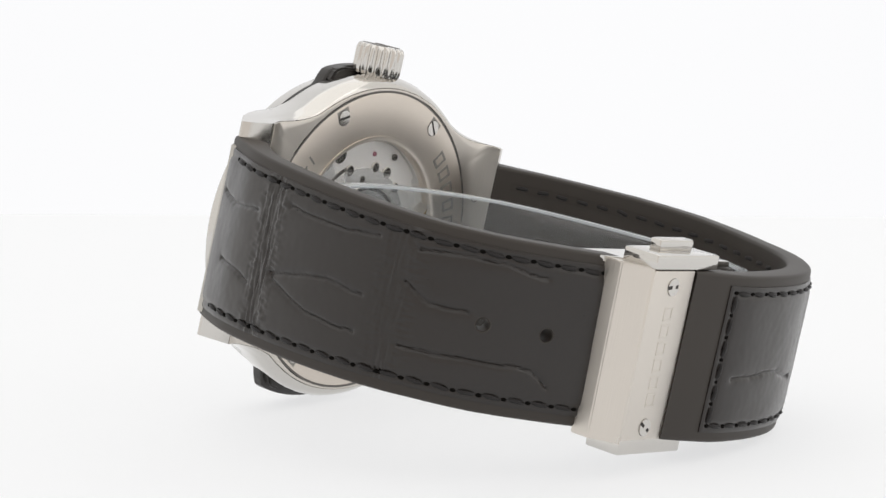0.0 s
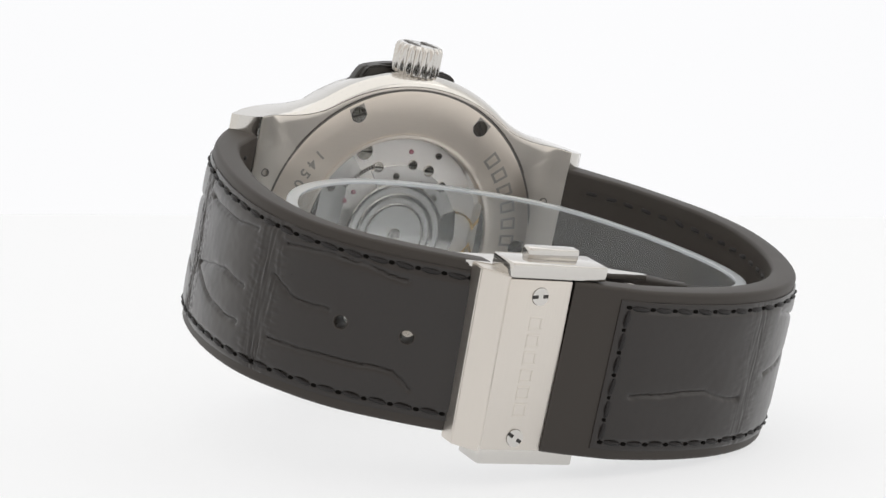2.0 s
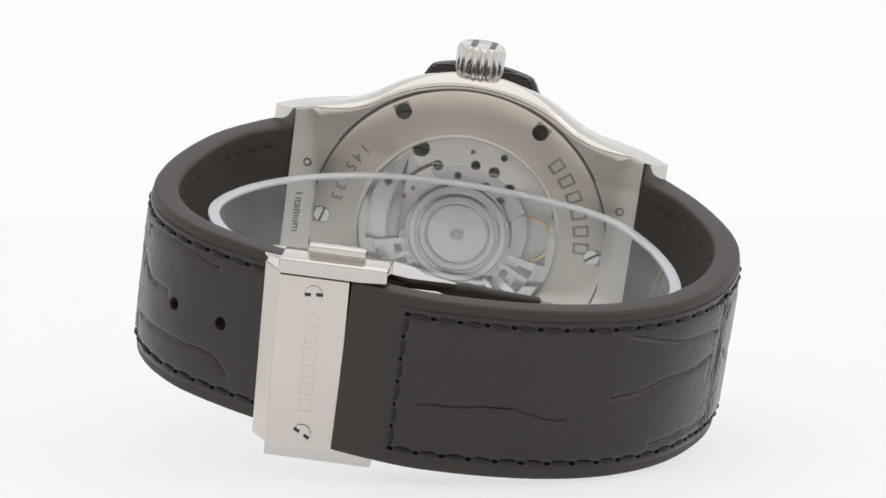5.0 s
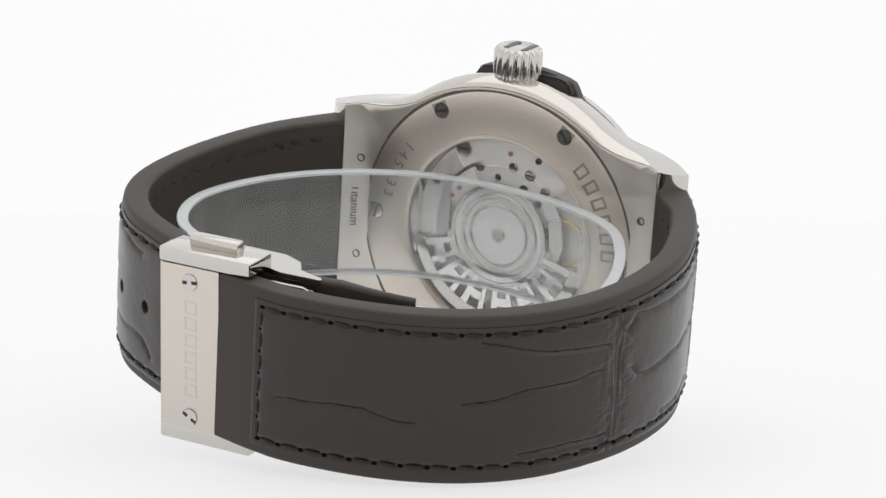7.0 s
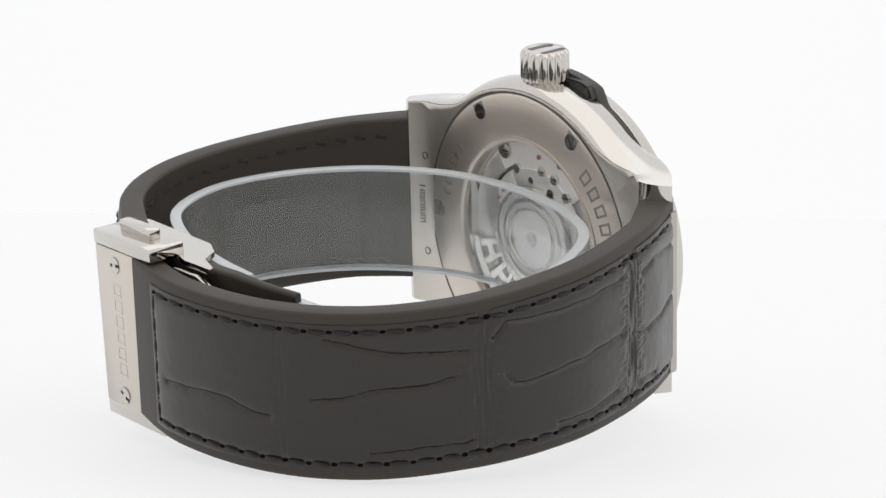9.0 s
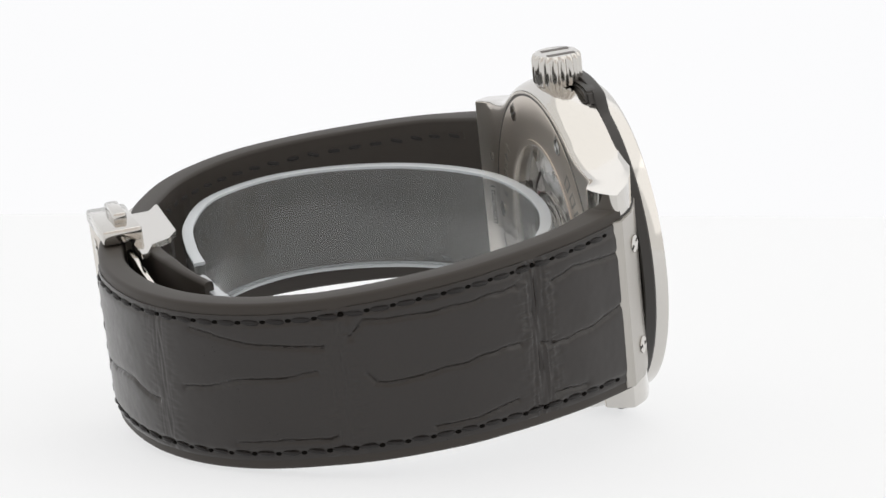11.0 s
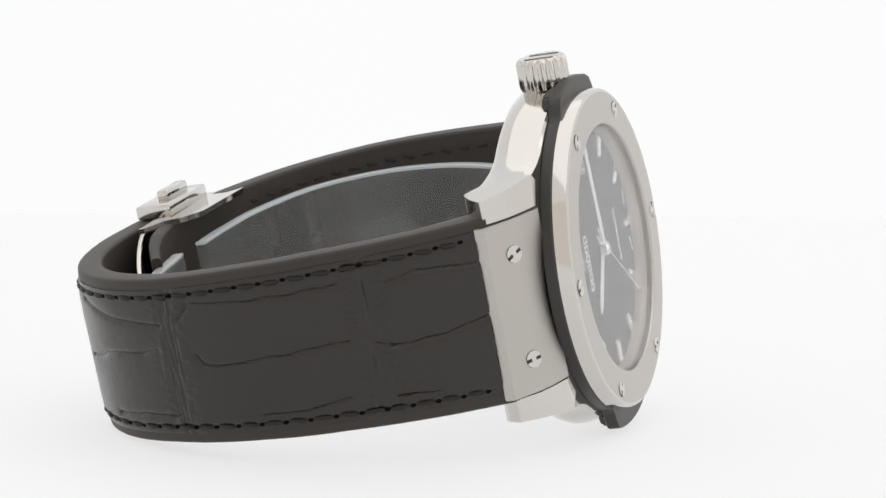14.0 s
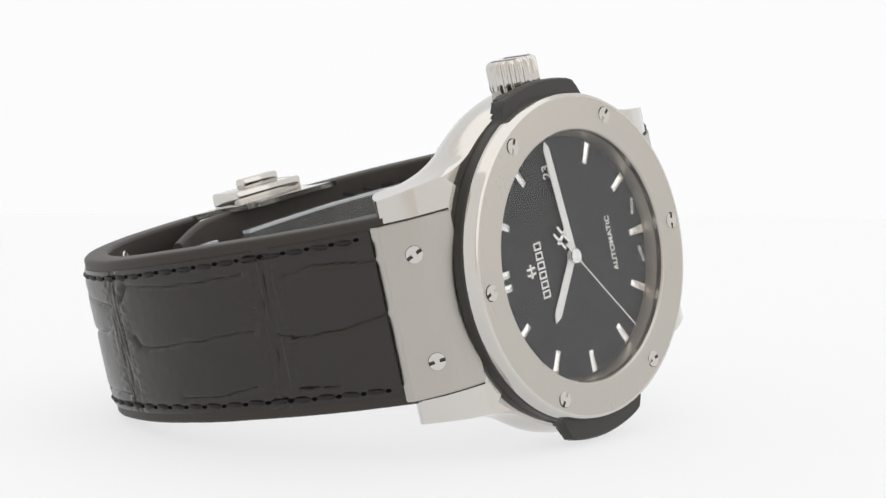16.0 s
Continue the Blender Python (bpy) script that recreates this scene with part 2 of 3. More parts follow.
# case body with four lugs
def case_half(x):
    """Half the height of the case's outline at x: a round middle that runs out into the lugs."""
    x = abs(x)
    if x <= 13.0:
        return math.sqrt(22.3 ** 2 - x * x)
    if x >= 23.0:
        return 14.75 - 0.16 * (x - 23.0)
    z0, s0, z1, s1, u = 18.12, -7.17, 14.75, -1.6, (x - 13.0) / 10.0
    return (2 * u ** 3 - 3 * u * u + 1) * z0 + (u ** 3 - 2 * u * u + u) * s0 + (3 * u * u - 2 * u ** 3) * z1 + (u ** 3 - u * u) * s1


def case_edge(x, s):
    """The same, drawn in by s where the case is round but not at the lugs."""
    w = min(1, max(0, (23.0 - abs(x)) / 9.0))
    return case_half(x) * (1 - (1 - s) * w)


def lug_drop(x):
    """The back is flat; only the lugs' ends reach further down to the wrist."""
    u = min(1, max(0, (abs(x) - 21.0) / 3.6))
    return 1.45 * (1 - u * u * (3 - 2 * u))


LEVELS = ((-10.75, 23.9, 0.938), (-10.4, 24.6, 0.96), (-9.6, 25.7, 0.98), (-8.2, 26.9, 0.998), (-7.8, 27.0, 1.0), (-6.6, 25.7, 1.0), (-5.5, 24.4, 0.992), (-4.4, 22.3, 0.98), (-3.5, 20.0, 0.968), (-3.25, 19.3, 0.95))


def case_body():
    bm = bmesh.new()
    n = 64
    loops = []
    for y, xm, s in LEVELS:
        up = []
        for k in range(n + 1):
            x = xm * math.cos(math.pi * k / n)
            up.append((x, y + lug_drop(x) * min(1, max(0, (-y - 6.0) / 4.75)), case_edge(x, s)))
        loop = up + [(x, yy, -z) for x, yy, z in reversed(up)]
        loops.append([bm.verts.new(c) for c in loop])
    for p, q in zip(loops, loops[1:]):
        for k in range(len(p)):
            j = (k + 1) % len(p)
            bm.faces.new((p[k], p[j], q[j], q[k]))
    # open middle for the movement and the dial
    for loop, tops in ((loops[0], ((99.0, -8.9), (20.4, -8.9), (14.6, -8.9), (14.6, -6.0))), (loops[-1], ((14.6, -3.25), (14.6, -6.0)))):
        last = loop
        for radius, y in tops:
            rim = []
            for v in loop:
                r = math.hypot(v.co.x, v.co.z)
                rim.append(bm.verts.new((v.co.x / r * min(radius, r * 0.985), y, v.co.z / r * min(radius, r * 0.985))))
            for k in range(len(last)):
                j = (k + 1) % len(last)
                bm.faces.new((last[k], last[j], rim[j], rim[k]))
            last = rim
    return bm


body = part("case_body", case_body(), POLISH, watch, "polished titanium case with four lugs")


def back_plate():
    """The flat brushed back of the case, reaching out to the lugs."""
    bm = bmesh.new()
    n = 64
    xm = 23.85
    up = [(xm * math.cos(math.pi * k / n), case_edge(xm * math.cos(math.pi * k / n), 0.936) - 0.05) for k in range(n + 1)]
    loop = up + [(x, -z) for x, z in reversed(up)]
    rows = []
    for y, inset in ((-10.7, 0.0), (-10.86, 0.0), (-10.9, 0.12)):
        row = []
        for x, z in loop:
            r = math.hypot(x, z)
            row.append(bm.verts.new((x * (1 - inset / r), y + lug_drop(x), z * (1 - inset / r))))
        rows.append(row)
    for mix in (0.3, 0.65, 1.0):
        row = []
        for x, z in loop:
            r = math.hypot(x, z)
            inner = min(20.7, r * 0.985) / r
            q = (1 - 0.12 / r) * (1 - mix) + inner * mix
            row.append(bm.verts.new((x * q, -10.9 + lug_drop(x * q), z * q)))
        rows.append(row)
    for a, b in zip(rows, rows[1:]):
        for k in range(len(a)):
            j = (k + 1) % len(a)
            bm.faces.new((a[k], a[j], b[j], b[k]))
    return bm


part("lug_back", back_plate(), TITANIUM_V, watch, "brushed titanium back of the lugs")


def end_plate(side):
    """The brushed sloping plate between two lugs, on which the strap is held."""
    bm = bmesh.new()
    prof = [(28.0, -9.0), (27.9, -7.75), (24.75, -5.32), (22.3, -4.15), (19.5, -3.1), (18.8, -3.6), (25.9, -9.0)]
    lo = [bm.verts.new((side * x, y, -11.0)) for x, y in prof]
    hi = [bm.verts.new((side * x, y, 11.0)) for x, y in prof]
    n = len(prof)
    for k in range(n):
        bm.faces.new((lo[k], lo[(k + 1) % n], hi[(k + 1) % n], hi[k]))
    bm.faces.new(hi)
    bm.faces.new(lo[::-1])
    bmesh.ops.bevel(bm, geom=list(bm.edges), offset=0.12, segments=2, affect="EDGES")
    return bm


for side in (1, -1):
    plate = part("end_plate", end_plate(side), PLATE_STEEL, watch, "vertically brushed titanium end plate")
    for sg in (1, -1):
        bm = bmesh.new()
        line = [(27.12, -7.85), (24.5, -5.42), (22.3, -4.3), (19.5, -3.25), (18.8, -3.8), (25.9, -8.3)]
        lo = [bm.verts.new((side * x, y, sg * 10.95)) for x, y in line]
        hi = [bm.verts.new((side * x, y, sg * 11.22)) for x, y in line]
        for k in range(len(line)):
            j = (k + 1) % len(line)
            bm.faces.new((lo[k], lo[j], hi[j], hi[k]))
        bm.faces.new(hi)
        bm.faces.new(lo[::-1])
        part("joint", bm, RECESS_SHADE, plate)
    for z in (6.76, -6.76):
        add_screw(H_BIG, plate, (side * 24.9, -5.42, z), (side * 0.62, 0.785, 0), 25 if z > 0 else 5, "notched steel screw")

# case back
bm = bmesh.new()
lathe(bm, [(13.6, -9.4), (13.7, -10.5), (14.3, -10.85), (14.6, -10.9), (17.2, -10.98), (19.9, -11.0), (20.3, -10.9), (20.35, -10.6), (20.35, -9.4)], 128)
back = part("case_back", bm, BACK_STEEL, watch, "satin titanium ring of the display back")
back.location.y = 0.00145
bm = bmesh.new()
lathe(bm, [(20.3, -10.85), (20.3, -10.93), (20.6, -10.93), (20.6, -10.85)], 128)
part("back_seam", bm, GUNMETAL, back)
for k in range(6):
    a = radians(60 * k)
    add_screw(SLOT_HEAD, back, (18.7 * math.cos(a), -10.99, 18.7 * math.sin(a)), (0, -1, 0), (35, -60, 20, 75, -20, 50)[k], "slotted steel screw")
    bm = bmesh.new()
    box(bm, -1.12, 1.12, -11.0, -10.8, 0.0, 1.75, 0.0, Matrix.Rotation(-a + math.pi / 2, 4, "Y") @ Matrix.Translation((0, 0, 18.2)))
    part("screw_pocket", bm, SOFT_ENGRAVING, back)
# marks engraved on the lug backs: pin holes and a word
for x in (-20.9, 20.9):
    for z in (6.9, -6.9):
        bm = bmesh.new()
        lathe(bm, [(0.42, -9.4), (0.42, -9.78), (0.56, -9.78), (0.56, -9.4)], 20, cx=x * 1.03, cz=z * 1.02)
        part("pin_mark", bm, GUNMETAL, body)
lettering("engraved_word", "Titanium", 1.7, GUNMETAL, body, axes((0, 0, -1), (1, 0.47, 0), (-22.1, -9.80, 0)), 0.05)
# serial figures and maker's mark round the back ring
for k, ch in enumerate("145033"):
    a = radians(144 + 5.3 * k)
    at = Vector((17.3 * math.cos(a), -10.985, 17.3 * math.sin(a)))
    up_dir = Vector((math.cos(a), 0, math.sin(a)))
    lettering("engraved_figure", ch, 2.1, SOFT_ENGRAVING, back, axes((-up_dir).cross(Vector((0, -1, 0))), -up_dir, at), 0.02)
for k in range(6):
    a0 = 47 - 8.2 * k
    bm = bmesh.new()
    prism(bm, arc(0, 0, 16.0, 16.35, a0, a0 - 5.4, 5), -11.0, -10.9)
    prism(bm, arc(0, 0, 17.85, 18.2, a0, a0 - 5.4, 5), -11.01, -10.9)
    prism(bm, arc(0, 0, 16.0, 18.2, a0, a0 - 1.1, 2), -11.0, -10.9)
    prism(bm, arc(0, 0, 16.0, 18.2, a0 - 4.3, a0 - 5.4, 2), -11.0, -10.9)
    part("engraved_bar", bm, SOFT_ENGRAVING, back)

bm = bmesh.new()
lathe(bm, [(13.55, -10.3), (13.75, -10.75), (14.15, -10.98), (14.4, -10.98), (14.4, -10.6)], 128)
part("window_rim", bm, BACK_STEEL, back, "polished bevel round the window")

# movement behind the glass of the back
mv = part("movement", (lambda b: (lathe(b, [(14.0, -10.3), (13.4, -8.2), (0.01, -8.2), (0.01, -7.6), (14.0, -7.6)], 96), b)[1])(bmesh.new()), MOVE_PLATE, watch, "steel automatic movement seen through the back")
mv.location = (0, 0.00145, 0)
bm = bmesh.new()
prism(bm, arc(0, 1.0, 6.0, 12.6, 38, 165, 40), -9.0, -8.25)
part("bridge", bm, MOVE_PLATE, mv, "grained steel bridge")
bm = bmesh.new()
prism(bm, arc(0, 0, 7.0, 9.6, 20, 120, 30), -9.25, -8.9)
part("bridge", bm, POLISH_DARK, mv)
bm = bmesh.new()
prism(bm, arc(0, 0, 10.2, 12.9, 128, 215, 30), -9.1, -8.3)
part("bridge", bm, POLISH_DARK, mv)
bm = bmesh.new()
prism(bm, [(7.2, 3.4), (9.0, 4.2), (9.6, 0.5), (8.6, -3.6), (7.0, -3.2), (7.6, 0.2)], -9.5, -8.6)
part("balance_bridge", bm, POLISH, mv)
bm = bmesh.new()
lathe(bm, [(3.0, -9.1), (3.0, -8.8), (3.3, -8.8), (3.3, -9.1)], 48, cx=9.6, cz=0.6)
part("balance_wheel", bm, GOLD, mv, "gilt balance wheel")
for x, z, r, me_ in ((-3.9, 9.0, 0.75, POLISH), (1.2, 9.8, 0.7, POLISH), (3.8, 9.2, 0.8, POLISH), (6.2, 7.2, 0.75, POLISH), (-1.0, 8.0, 0.5, GUNMETAL), (3.0, 7.0, 0.7, GUNMETAL),
                      (-6.5, 11.0, 1.2, POLISH), (8.4, -2.6, 1.0, POLISH), (-10.4, 5.6, 0.6, GUNMETAL), (4.9, 11.4, 0.45, GUNMETAL), (5.3, 5.4, 0.6, GUNMETAL)):
    bm = bmesh.new()
    disc(bm, x, z, r, -8.6, -9.35, 18, 0.08)
    sc = part("movement_screw", bm, me_, mv)
    # the slot is a raised dark bar, its shade in the colour
    bm = bmesh.new()
    box(bm, x - r * 0.8, x + r * 0.8, -9.37, -9.2, z - 0.1, z + 0.1, 0, None)
    part("slot", bm, RECESS_SHADE, sc)
for x, z in ((-8.0, 3.9), (-6.9, 5.2), (9.0, -1.5), (0.6, 11.6)):
    bm = bmesh.new()
    disc(bm, x, z, 0.33, -8.6, -9.3, 16, 0.08)
    part("jewel", bm, RUBY, mv, "pink ruby jewel")
bm = bmesh.new()
for k in range(16):
    a = radians(112 + 2.2 * k)
    box(bm, -0.12, 0.12, -9.15, -8.9, 0, 0.5, 0, Matrix.Rotation(-a + math.pi / 2, 4, "Y") @ Matrix.Translation((0, 0, 9.9)))
part("gear_teeth", bm, GUNMETAL, mv)
# winding rotor: weight on the lower half, hub with rings in the middle
rotor = part("rotor", (lambda b: (prism(b, arc(0, 0, 11.6, 13.2, 192, 348, 60), -10.1, -9.5), prism(b, arc(0, 0, 6.6, 8.0, 186, 354, 50), -9.9, -9.6), b)[2])(bmesh.new()), POLISH, mv, "polished openworked winding rotor")
for k in range(7):
    a0 = 194 + 24.6 * k
    bm = bmesh.new()
    prism(bm, arc(0, 0, 7.1, 11.7, a0, a0 + 5.2, 6), -10.0, -9.6)
    if k < 6:
        prism(bm, arc(0, 0, 9.0, 10.2, a0 + 5, a0 + 15, 8), -10.0, -9.6)
        prism(bm, arc(0, 0, 7.1, 11.7, a0 + 14, a0 + 18, 6), -10.0, -9.6)
    part("openwork", bm, POLISH_DARK, rotor)
for r0, r1, y in ((6.7, 7.3, -10.12), (5.2, 5.9, -10.2), (4.1, 4.5, -10.25), (0.5, 0.95, -10.35)):
    bm = bmesh.new()
    lathe(bm, [(r0, -9.6), (r0, y + 0.1), (r0 + 0.1, y), (r1 - 0.1, y), (r1, y + 0.1), (r1, -9.6)], 64)
    part("hub_ring", bm, POLISH, rotor)
bm = bmesh.new()
disc(bm, 0, 0, 7.1, -9.3, -9.95, 64, 0.1)
hub = part("hub_disc", bm, POLISH_DARK, rotor)
bm = bmesh.new()
disc(bm, 0, 0, 0.42, -9.9, -10.45, 20, 0.1)
part("hub_pin", bm, POLISH, rotor)
bm = bmesh.new()
disc(bm, 0, 0, 13.68, -9.06, -9.4, 96, 0.1)
glass = part("back_glass", bm, SAPPHIRE, watch, "clear flat glass of the display back")
glass.visible_shadow = False

# black composite layer with a shoulder at the crown and one opposite
def resin_layer():
    bm = bmesh.new()
    n = 180
    loops = []
    for y, d in ((-3.4, -0.3), (-3.2, 0.0), (-1.95, 0.0), (-1.7, -0.2)):
        ring = []
        for k in range(n):
            a = 2 * math.pi * k / n
            x, z = math.cos(a), math.sin(a)
            off = abs(math.degrees(math.atan2(abs(x), abs(z))))
            e = min(1, max(0, (24 - off) / 7))
            e = e * e * (3 - 2 * e)
            r = 21.1 + (1.75 if z > 0 else 2.3) * e + d
            ring.append(bm.verts.new((r * x, y, r * z)))
        loops.append(ring)
    for p, q in zip(loops, loops[1:]):
        for k in range(n):
            j = (k + 1) % n
            bm.faces.new((p[k], p[j], q[j], q[k]))
    inner = [[bm.verts.new((16.15 * math.cos(2 * math.pi * k / n), y, 16.15 * math.sin(2 * math.pi * k / n))) for k in range(n)] for y in (-1.7, -3.4)]
    for a, b in ((loops[-1], inner[0]), (inner[0], inner[1]), (inner[1], loops[0])):
        for k in range(n):
            j = (k + 1) % n
            bm.faces.new((a[k], a[j], b[j], b[k]))
    return bm


part("bezel_gasket", resin_layer(), RESIN, watch, "matt black composite layer with shoulders")
for s in (1, -1):
    bm = bmesh.new()
    pts = [(-7.6, 20.2), (-6.6, 21.9), (-5.2, 22.35), (5.2, 22.35), (6.6, 21.9), (7.6, 20.2)]
    prism(bm, [(x, s * z) for x, z in pts], -4.3, -2.4)
    bmesh.ops.bevel(bm, geom=[e for e in bm.edges if e.calc_face_angle(0) > 0.3], offset=0.3, segments=2, affect="EDGES")
    part("shoulder", bm, RESIN, watch, "black composite shoulder")

# bezel
bm = bmesh.new()
lathe(bm, [(16.0, -1.75), (16.0, 0.0), (16.15, 0.22), (16.3, 0.26), (20.2, 0.17), (20.3, 0.1), (20.3, -1.75)], 160)
bezel = part("bezel", bm, BEZEL_STEEL, watch, "round brushed titanium bezel with six screws", 14)
bm = bmesh.new()
lathe(bm, [(20.2, -1.0), (20.22, 0.175), (20.3, 0.185), (20.62, 0.06), (20.76, -0.2), (20.92, -1.72), (20.3, -1.72)], 160)
part("bezel_edge", bm, POLISH, bezel, "polished outer edge of the bezel")
for k in range(6):
    a = radians(60 * k)
    add_screw(H_HEAD, bezel, (18.75 * math.cos(a), 0.19, 18.75 * math.sin(a)), (0, 1, 0), (15, 60, 35, 80, 10, 50)[k], "notched steel screw")

# crystal, dial, flange
bm = bmesh.new()
disc(bm, 0, 0, 15.98, -0.55, 0.12, 128, 0.2)
crystal = part("crystal", bm, SAPPHIRE, watch, "clear flat watch crystal")
crystal.visible_shadow = False
bm = bmesh.new()
lathe(bm, [(16.1, -0.9), (15.95, -0.7), (15.5, -2.1), (15.5, -2.6), (16.1, -2.6)], 128)
part("flange", bm, BACK_STEEL, watch, "sloping grey metal flange round the dial")
bm = bmesh.new()
disc(bm, 0, 0, 15.6, -3.4, -3.0, 128, 0.05)
dial = part("dial", bm, DIAL_BLACK, watch, "plain satin black dial with applied markers")
dial.location.y = 0.0008


def marker(width, length):
    """A faceted baton, pointing inwards along -x, its back at x = 0."""
    bm = bmesh.new()
    pts = [(0, -width / 2 * 1.25), (-length, -width / 2), (-length, width / 2), (0, width / 2 * 1.25)]
    lo = [bm.verts.new((x, 0, z)) for x, z in pts]
    md = [bm.verts.new((x * 0.97 - 0.03, 0.28, z * 0.9)) for x, z in pts]
    r0, r1 = bm.verts.new((-0.25, 0.46, 0)), bm.verts.new((-length + 0.7, 0.46, 0))
    for k in range(4):
        bm.faces.new((lo[k], lo[(k + 1) % 4], md[(k + 1) % 4], md[k]))
    bm.faces.new((md[0], md[1], r1, r0))
    bm.faces.new((md[1], md[2], r1))
    bm.faces.new((md[2], md[3], r0, r1))
    bm.faces.new((md[3], md[0], r0))
    bm.faces.new(lo[::-1])
    return bm


MARK = mesh_of("hour_marker", marker(0.95, 2.9), INDEX_STEEL, 10)
for h in range(12):
    if h == 3:
        continue
    for dz in ((0.85, -0.85) if h == 0 else (0,)):
        m = pose(0, -2.99, 0, 0, -30 * h, 0) @ pose(15.25, 0, dz)
        piece("hour_marker", MARK, dial, m)
on_dial = lambda x, z: axes((0, 0, 1), (1, 0, 0), (x, -2.96, z))
lettering("dial_word", "AUTOMATIC", 1.25, WHITE_LACQUER, dial, on_dial(-8.7, -0.35), 0.02)
lettering("dial_word", "SWISS", 0.8, WHITE_LACQUER, dial, axes((0.25, 0, 1), (1, 0, -0.25), (-14.3, -2.96, -3.2)), 0.02)
lettering("dial_word", "MADE", 0.8, WHITE_LACQUER, dial, axes((-0.25, 0, 1), (1, 0, 0.25), (-14.3, -2.96, 3.2)), 0.02)
lettering("date_figure", "23", 1.9, WHITE_LACQUER, dial, on_dial(1.3, 11.4), 0.02)
for k in range(6):
    bm = bmesh.new()
    z = -3.5 + 1.24 * k
    box(bm, 5.2, 6.6, -2.99, -2.94, z - 0.42, z - 0.16)
    box(bm, 5.2, 5.42, -2.99, -2.94, z - 0.16, z + 0.38)
    box(bm, 6.38, 6.6, -2.99, -2.94, z - 0.16, z + 0.38)
    box(bm, 5.2, 6.6, -2.99, -2.94, z + 0.38, z + 0.6)
    part("maker_bar", bm, WHITE_LACQUER, dial)
bm = bmesh.new()
for z in (-0.5, 0.25):
    box(bm, 7.2, 8.9, -2.99, -2.9, z, z + 0.3)
box(bm, 7.85, 8.2, -2.99, -2.9, -0.9, 0.95)
part("maker_emblem", bm, INDEX_STEEL, dial)


def pointer(length, w0, w1, tail, y):
    """A faceted pointer along +x with a pointed tip, its eye at the origin."""
    bm = bmesh.new()
    pts = [(-tail, -w0 / 2), (length - w1 * 0.8, -w1 / 2), (length, 0), (length - w1 * 0.8, w1 / 2), (-tail, w0 / 2)]
    lo = [bm.verts.new((x, y, z)) for x, z in pts]
    hi = [bm.verts.new((x, y + 0.1, z)) for x, z in pts]
    top = [bm.verts.new((-tail, y + 0.2, 0)), bm.verts.new((length - w1 * 0.8, y + 0.2, 0))]
    n = len(pts)
    for k in range(n):
        bm.faces.new((lo[k], lo[(k + 1) % n], hi[(k + 1) % n], hi[k]))
    bm.faces.new((hi[0], hi[1], top[1], top[0]))
    bm.faces.new((hi[1], hi[2], top[1]))
    bm.faces.new((hi[2], hi[3], top[1]))
    bm.faces.new((hi[3], hi[4], top[0], top[1]))
    bm.faces.new((hi[4], hi[0], top[0]))
    bm.faces.new(lo[::-1])
    disc(bm, 0, 0, 0.95, y - 0.05, y + 0.2, 24, 0.05)
    return bm


hour_pointer = part("hour_pointer", pointer(9.3, 1.25, 1.3, 0.4, -2.35), WHITE_LACQUER, watch, "white baton hour pointer", 12)
hour_pointer.matrix_local = pose(0, 0.0005, 0, 0, 52, 0)
minute_pointer = part("minute_pointer", pointer(15.3, 1.2, 1.15, 0.4, -2.0), WHITE_LACQUER, watch, "white baton minute pointer", 12)
minute_pointer.matrix_local = pose(0, 0.0005, 0, 0, -85, 0)
bm = pointer(15.4, 0.26, 0.2, 2.6, -1.7)
box(bm, -5.2, -2.3, -1.66, -1.5, -0.75, -0.4)
box(bm, -5.2, -2.3, -1.66, -1.5, 0.4, 0.75)
box(bm, -4.0, -3.5, -1.66, -1.5, -1.1, 1.1)
seconds_pointer = part("seconds_pointer", bm, INDEX_STEEL, watch, "thin bright seconds pointer with an openwork tail", 12)
bm = bmesh.new()
disc(bm, 0, 0, 0.5, -2.0, -0.9, 20, 0.1)
part("pointer_cap", bm, INDEX_STEEL, watch)

# crown
def crown():
    bm = bmesh.new()
    n = 18 * 10
    rings = []
    for z, r0, amp in ((21.5, 2.5, 0.05), (21.75, 2.95, 0.16), (22.3, 3.12, 0.2), (25.1, 3.12, 0.2), (25.55, 3.02, 0.12), (25.8, 2.8, 0.0)):
        ring = []
        for k in range(n):
            a = 2 * math.pi * k / n
            w = math.cos(18 * a)
            w = math.copysign(abs(w) ** 0.45, w)
            r = r0 + amp * w
            ring.append(bm.verts.new((-0.2 + r * math.cos(a), -6.1 + r * math.sin(a), z)))
        rings.append(ring)
    for p, q in zip(rings, rings[1:]):
        for k in range(n):
            j = (k + 1) % n
            bm.faces.new((p[k], p[j], q[j], q[k]))
    bm.faces.new(rings[-1])
    bm.faces.new(rings[0][::-1])
    return bm


bm = bmesh.new()
lathe(bm, [(0.01, -0.4), (2.7, -0.4), (2.9, 0.1), (2.7, 0.6), (0.01, 0.6)], 40, closed=False)
bmesh.ops.transform(bm, matrix=Matrix.Translation((-0.2, -6.1, 21.0)) @ Matrix.Rotation(math.pi / 2, 4, "X"), verts=bm.verts)
part("crown_seat", bm, RESIN, watch, "black seat under the crown")
crown_part = part("crown", crown(), POLISH, watch, "fluted polished steel winding crown", 40)
bm = bmesh.new()
box(bm, -1.7, -0.9, -7.8, -4.0, 25.7, 25.86, 0.04)
box(bm, 0.9, 1.7, -7.8, -4.0, 25.7, 25.86, 0.04)
part("crown_emblem", bm, GUNMETAL, crown_part)
bm = bmesh.new()
lathe(bm, [(0.01, -0.4), (1.6, -0.4), (1.7, 0.3), (2.5, 1.2), (2.5, 1.5), (0.01, 1.5)], 40, closed=False)
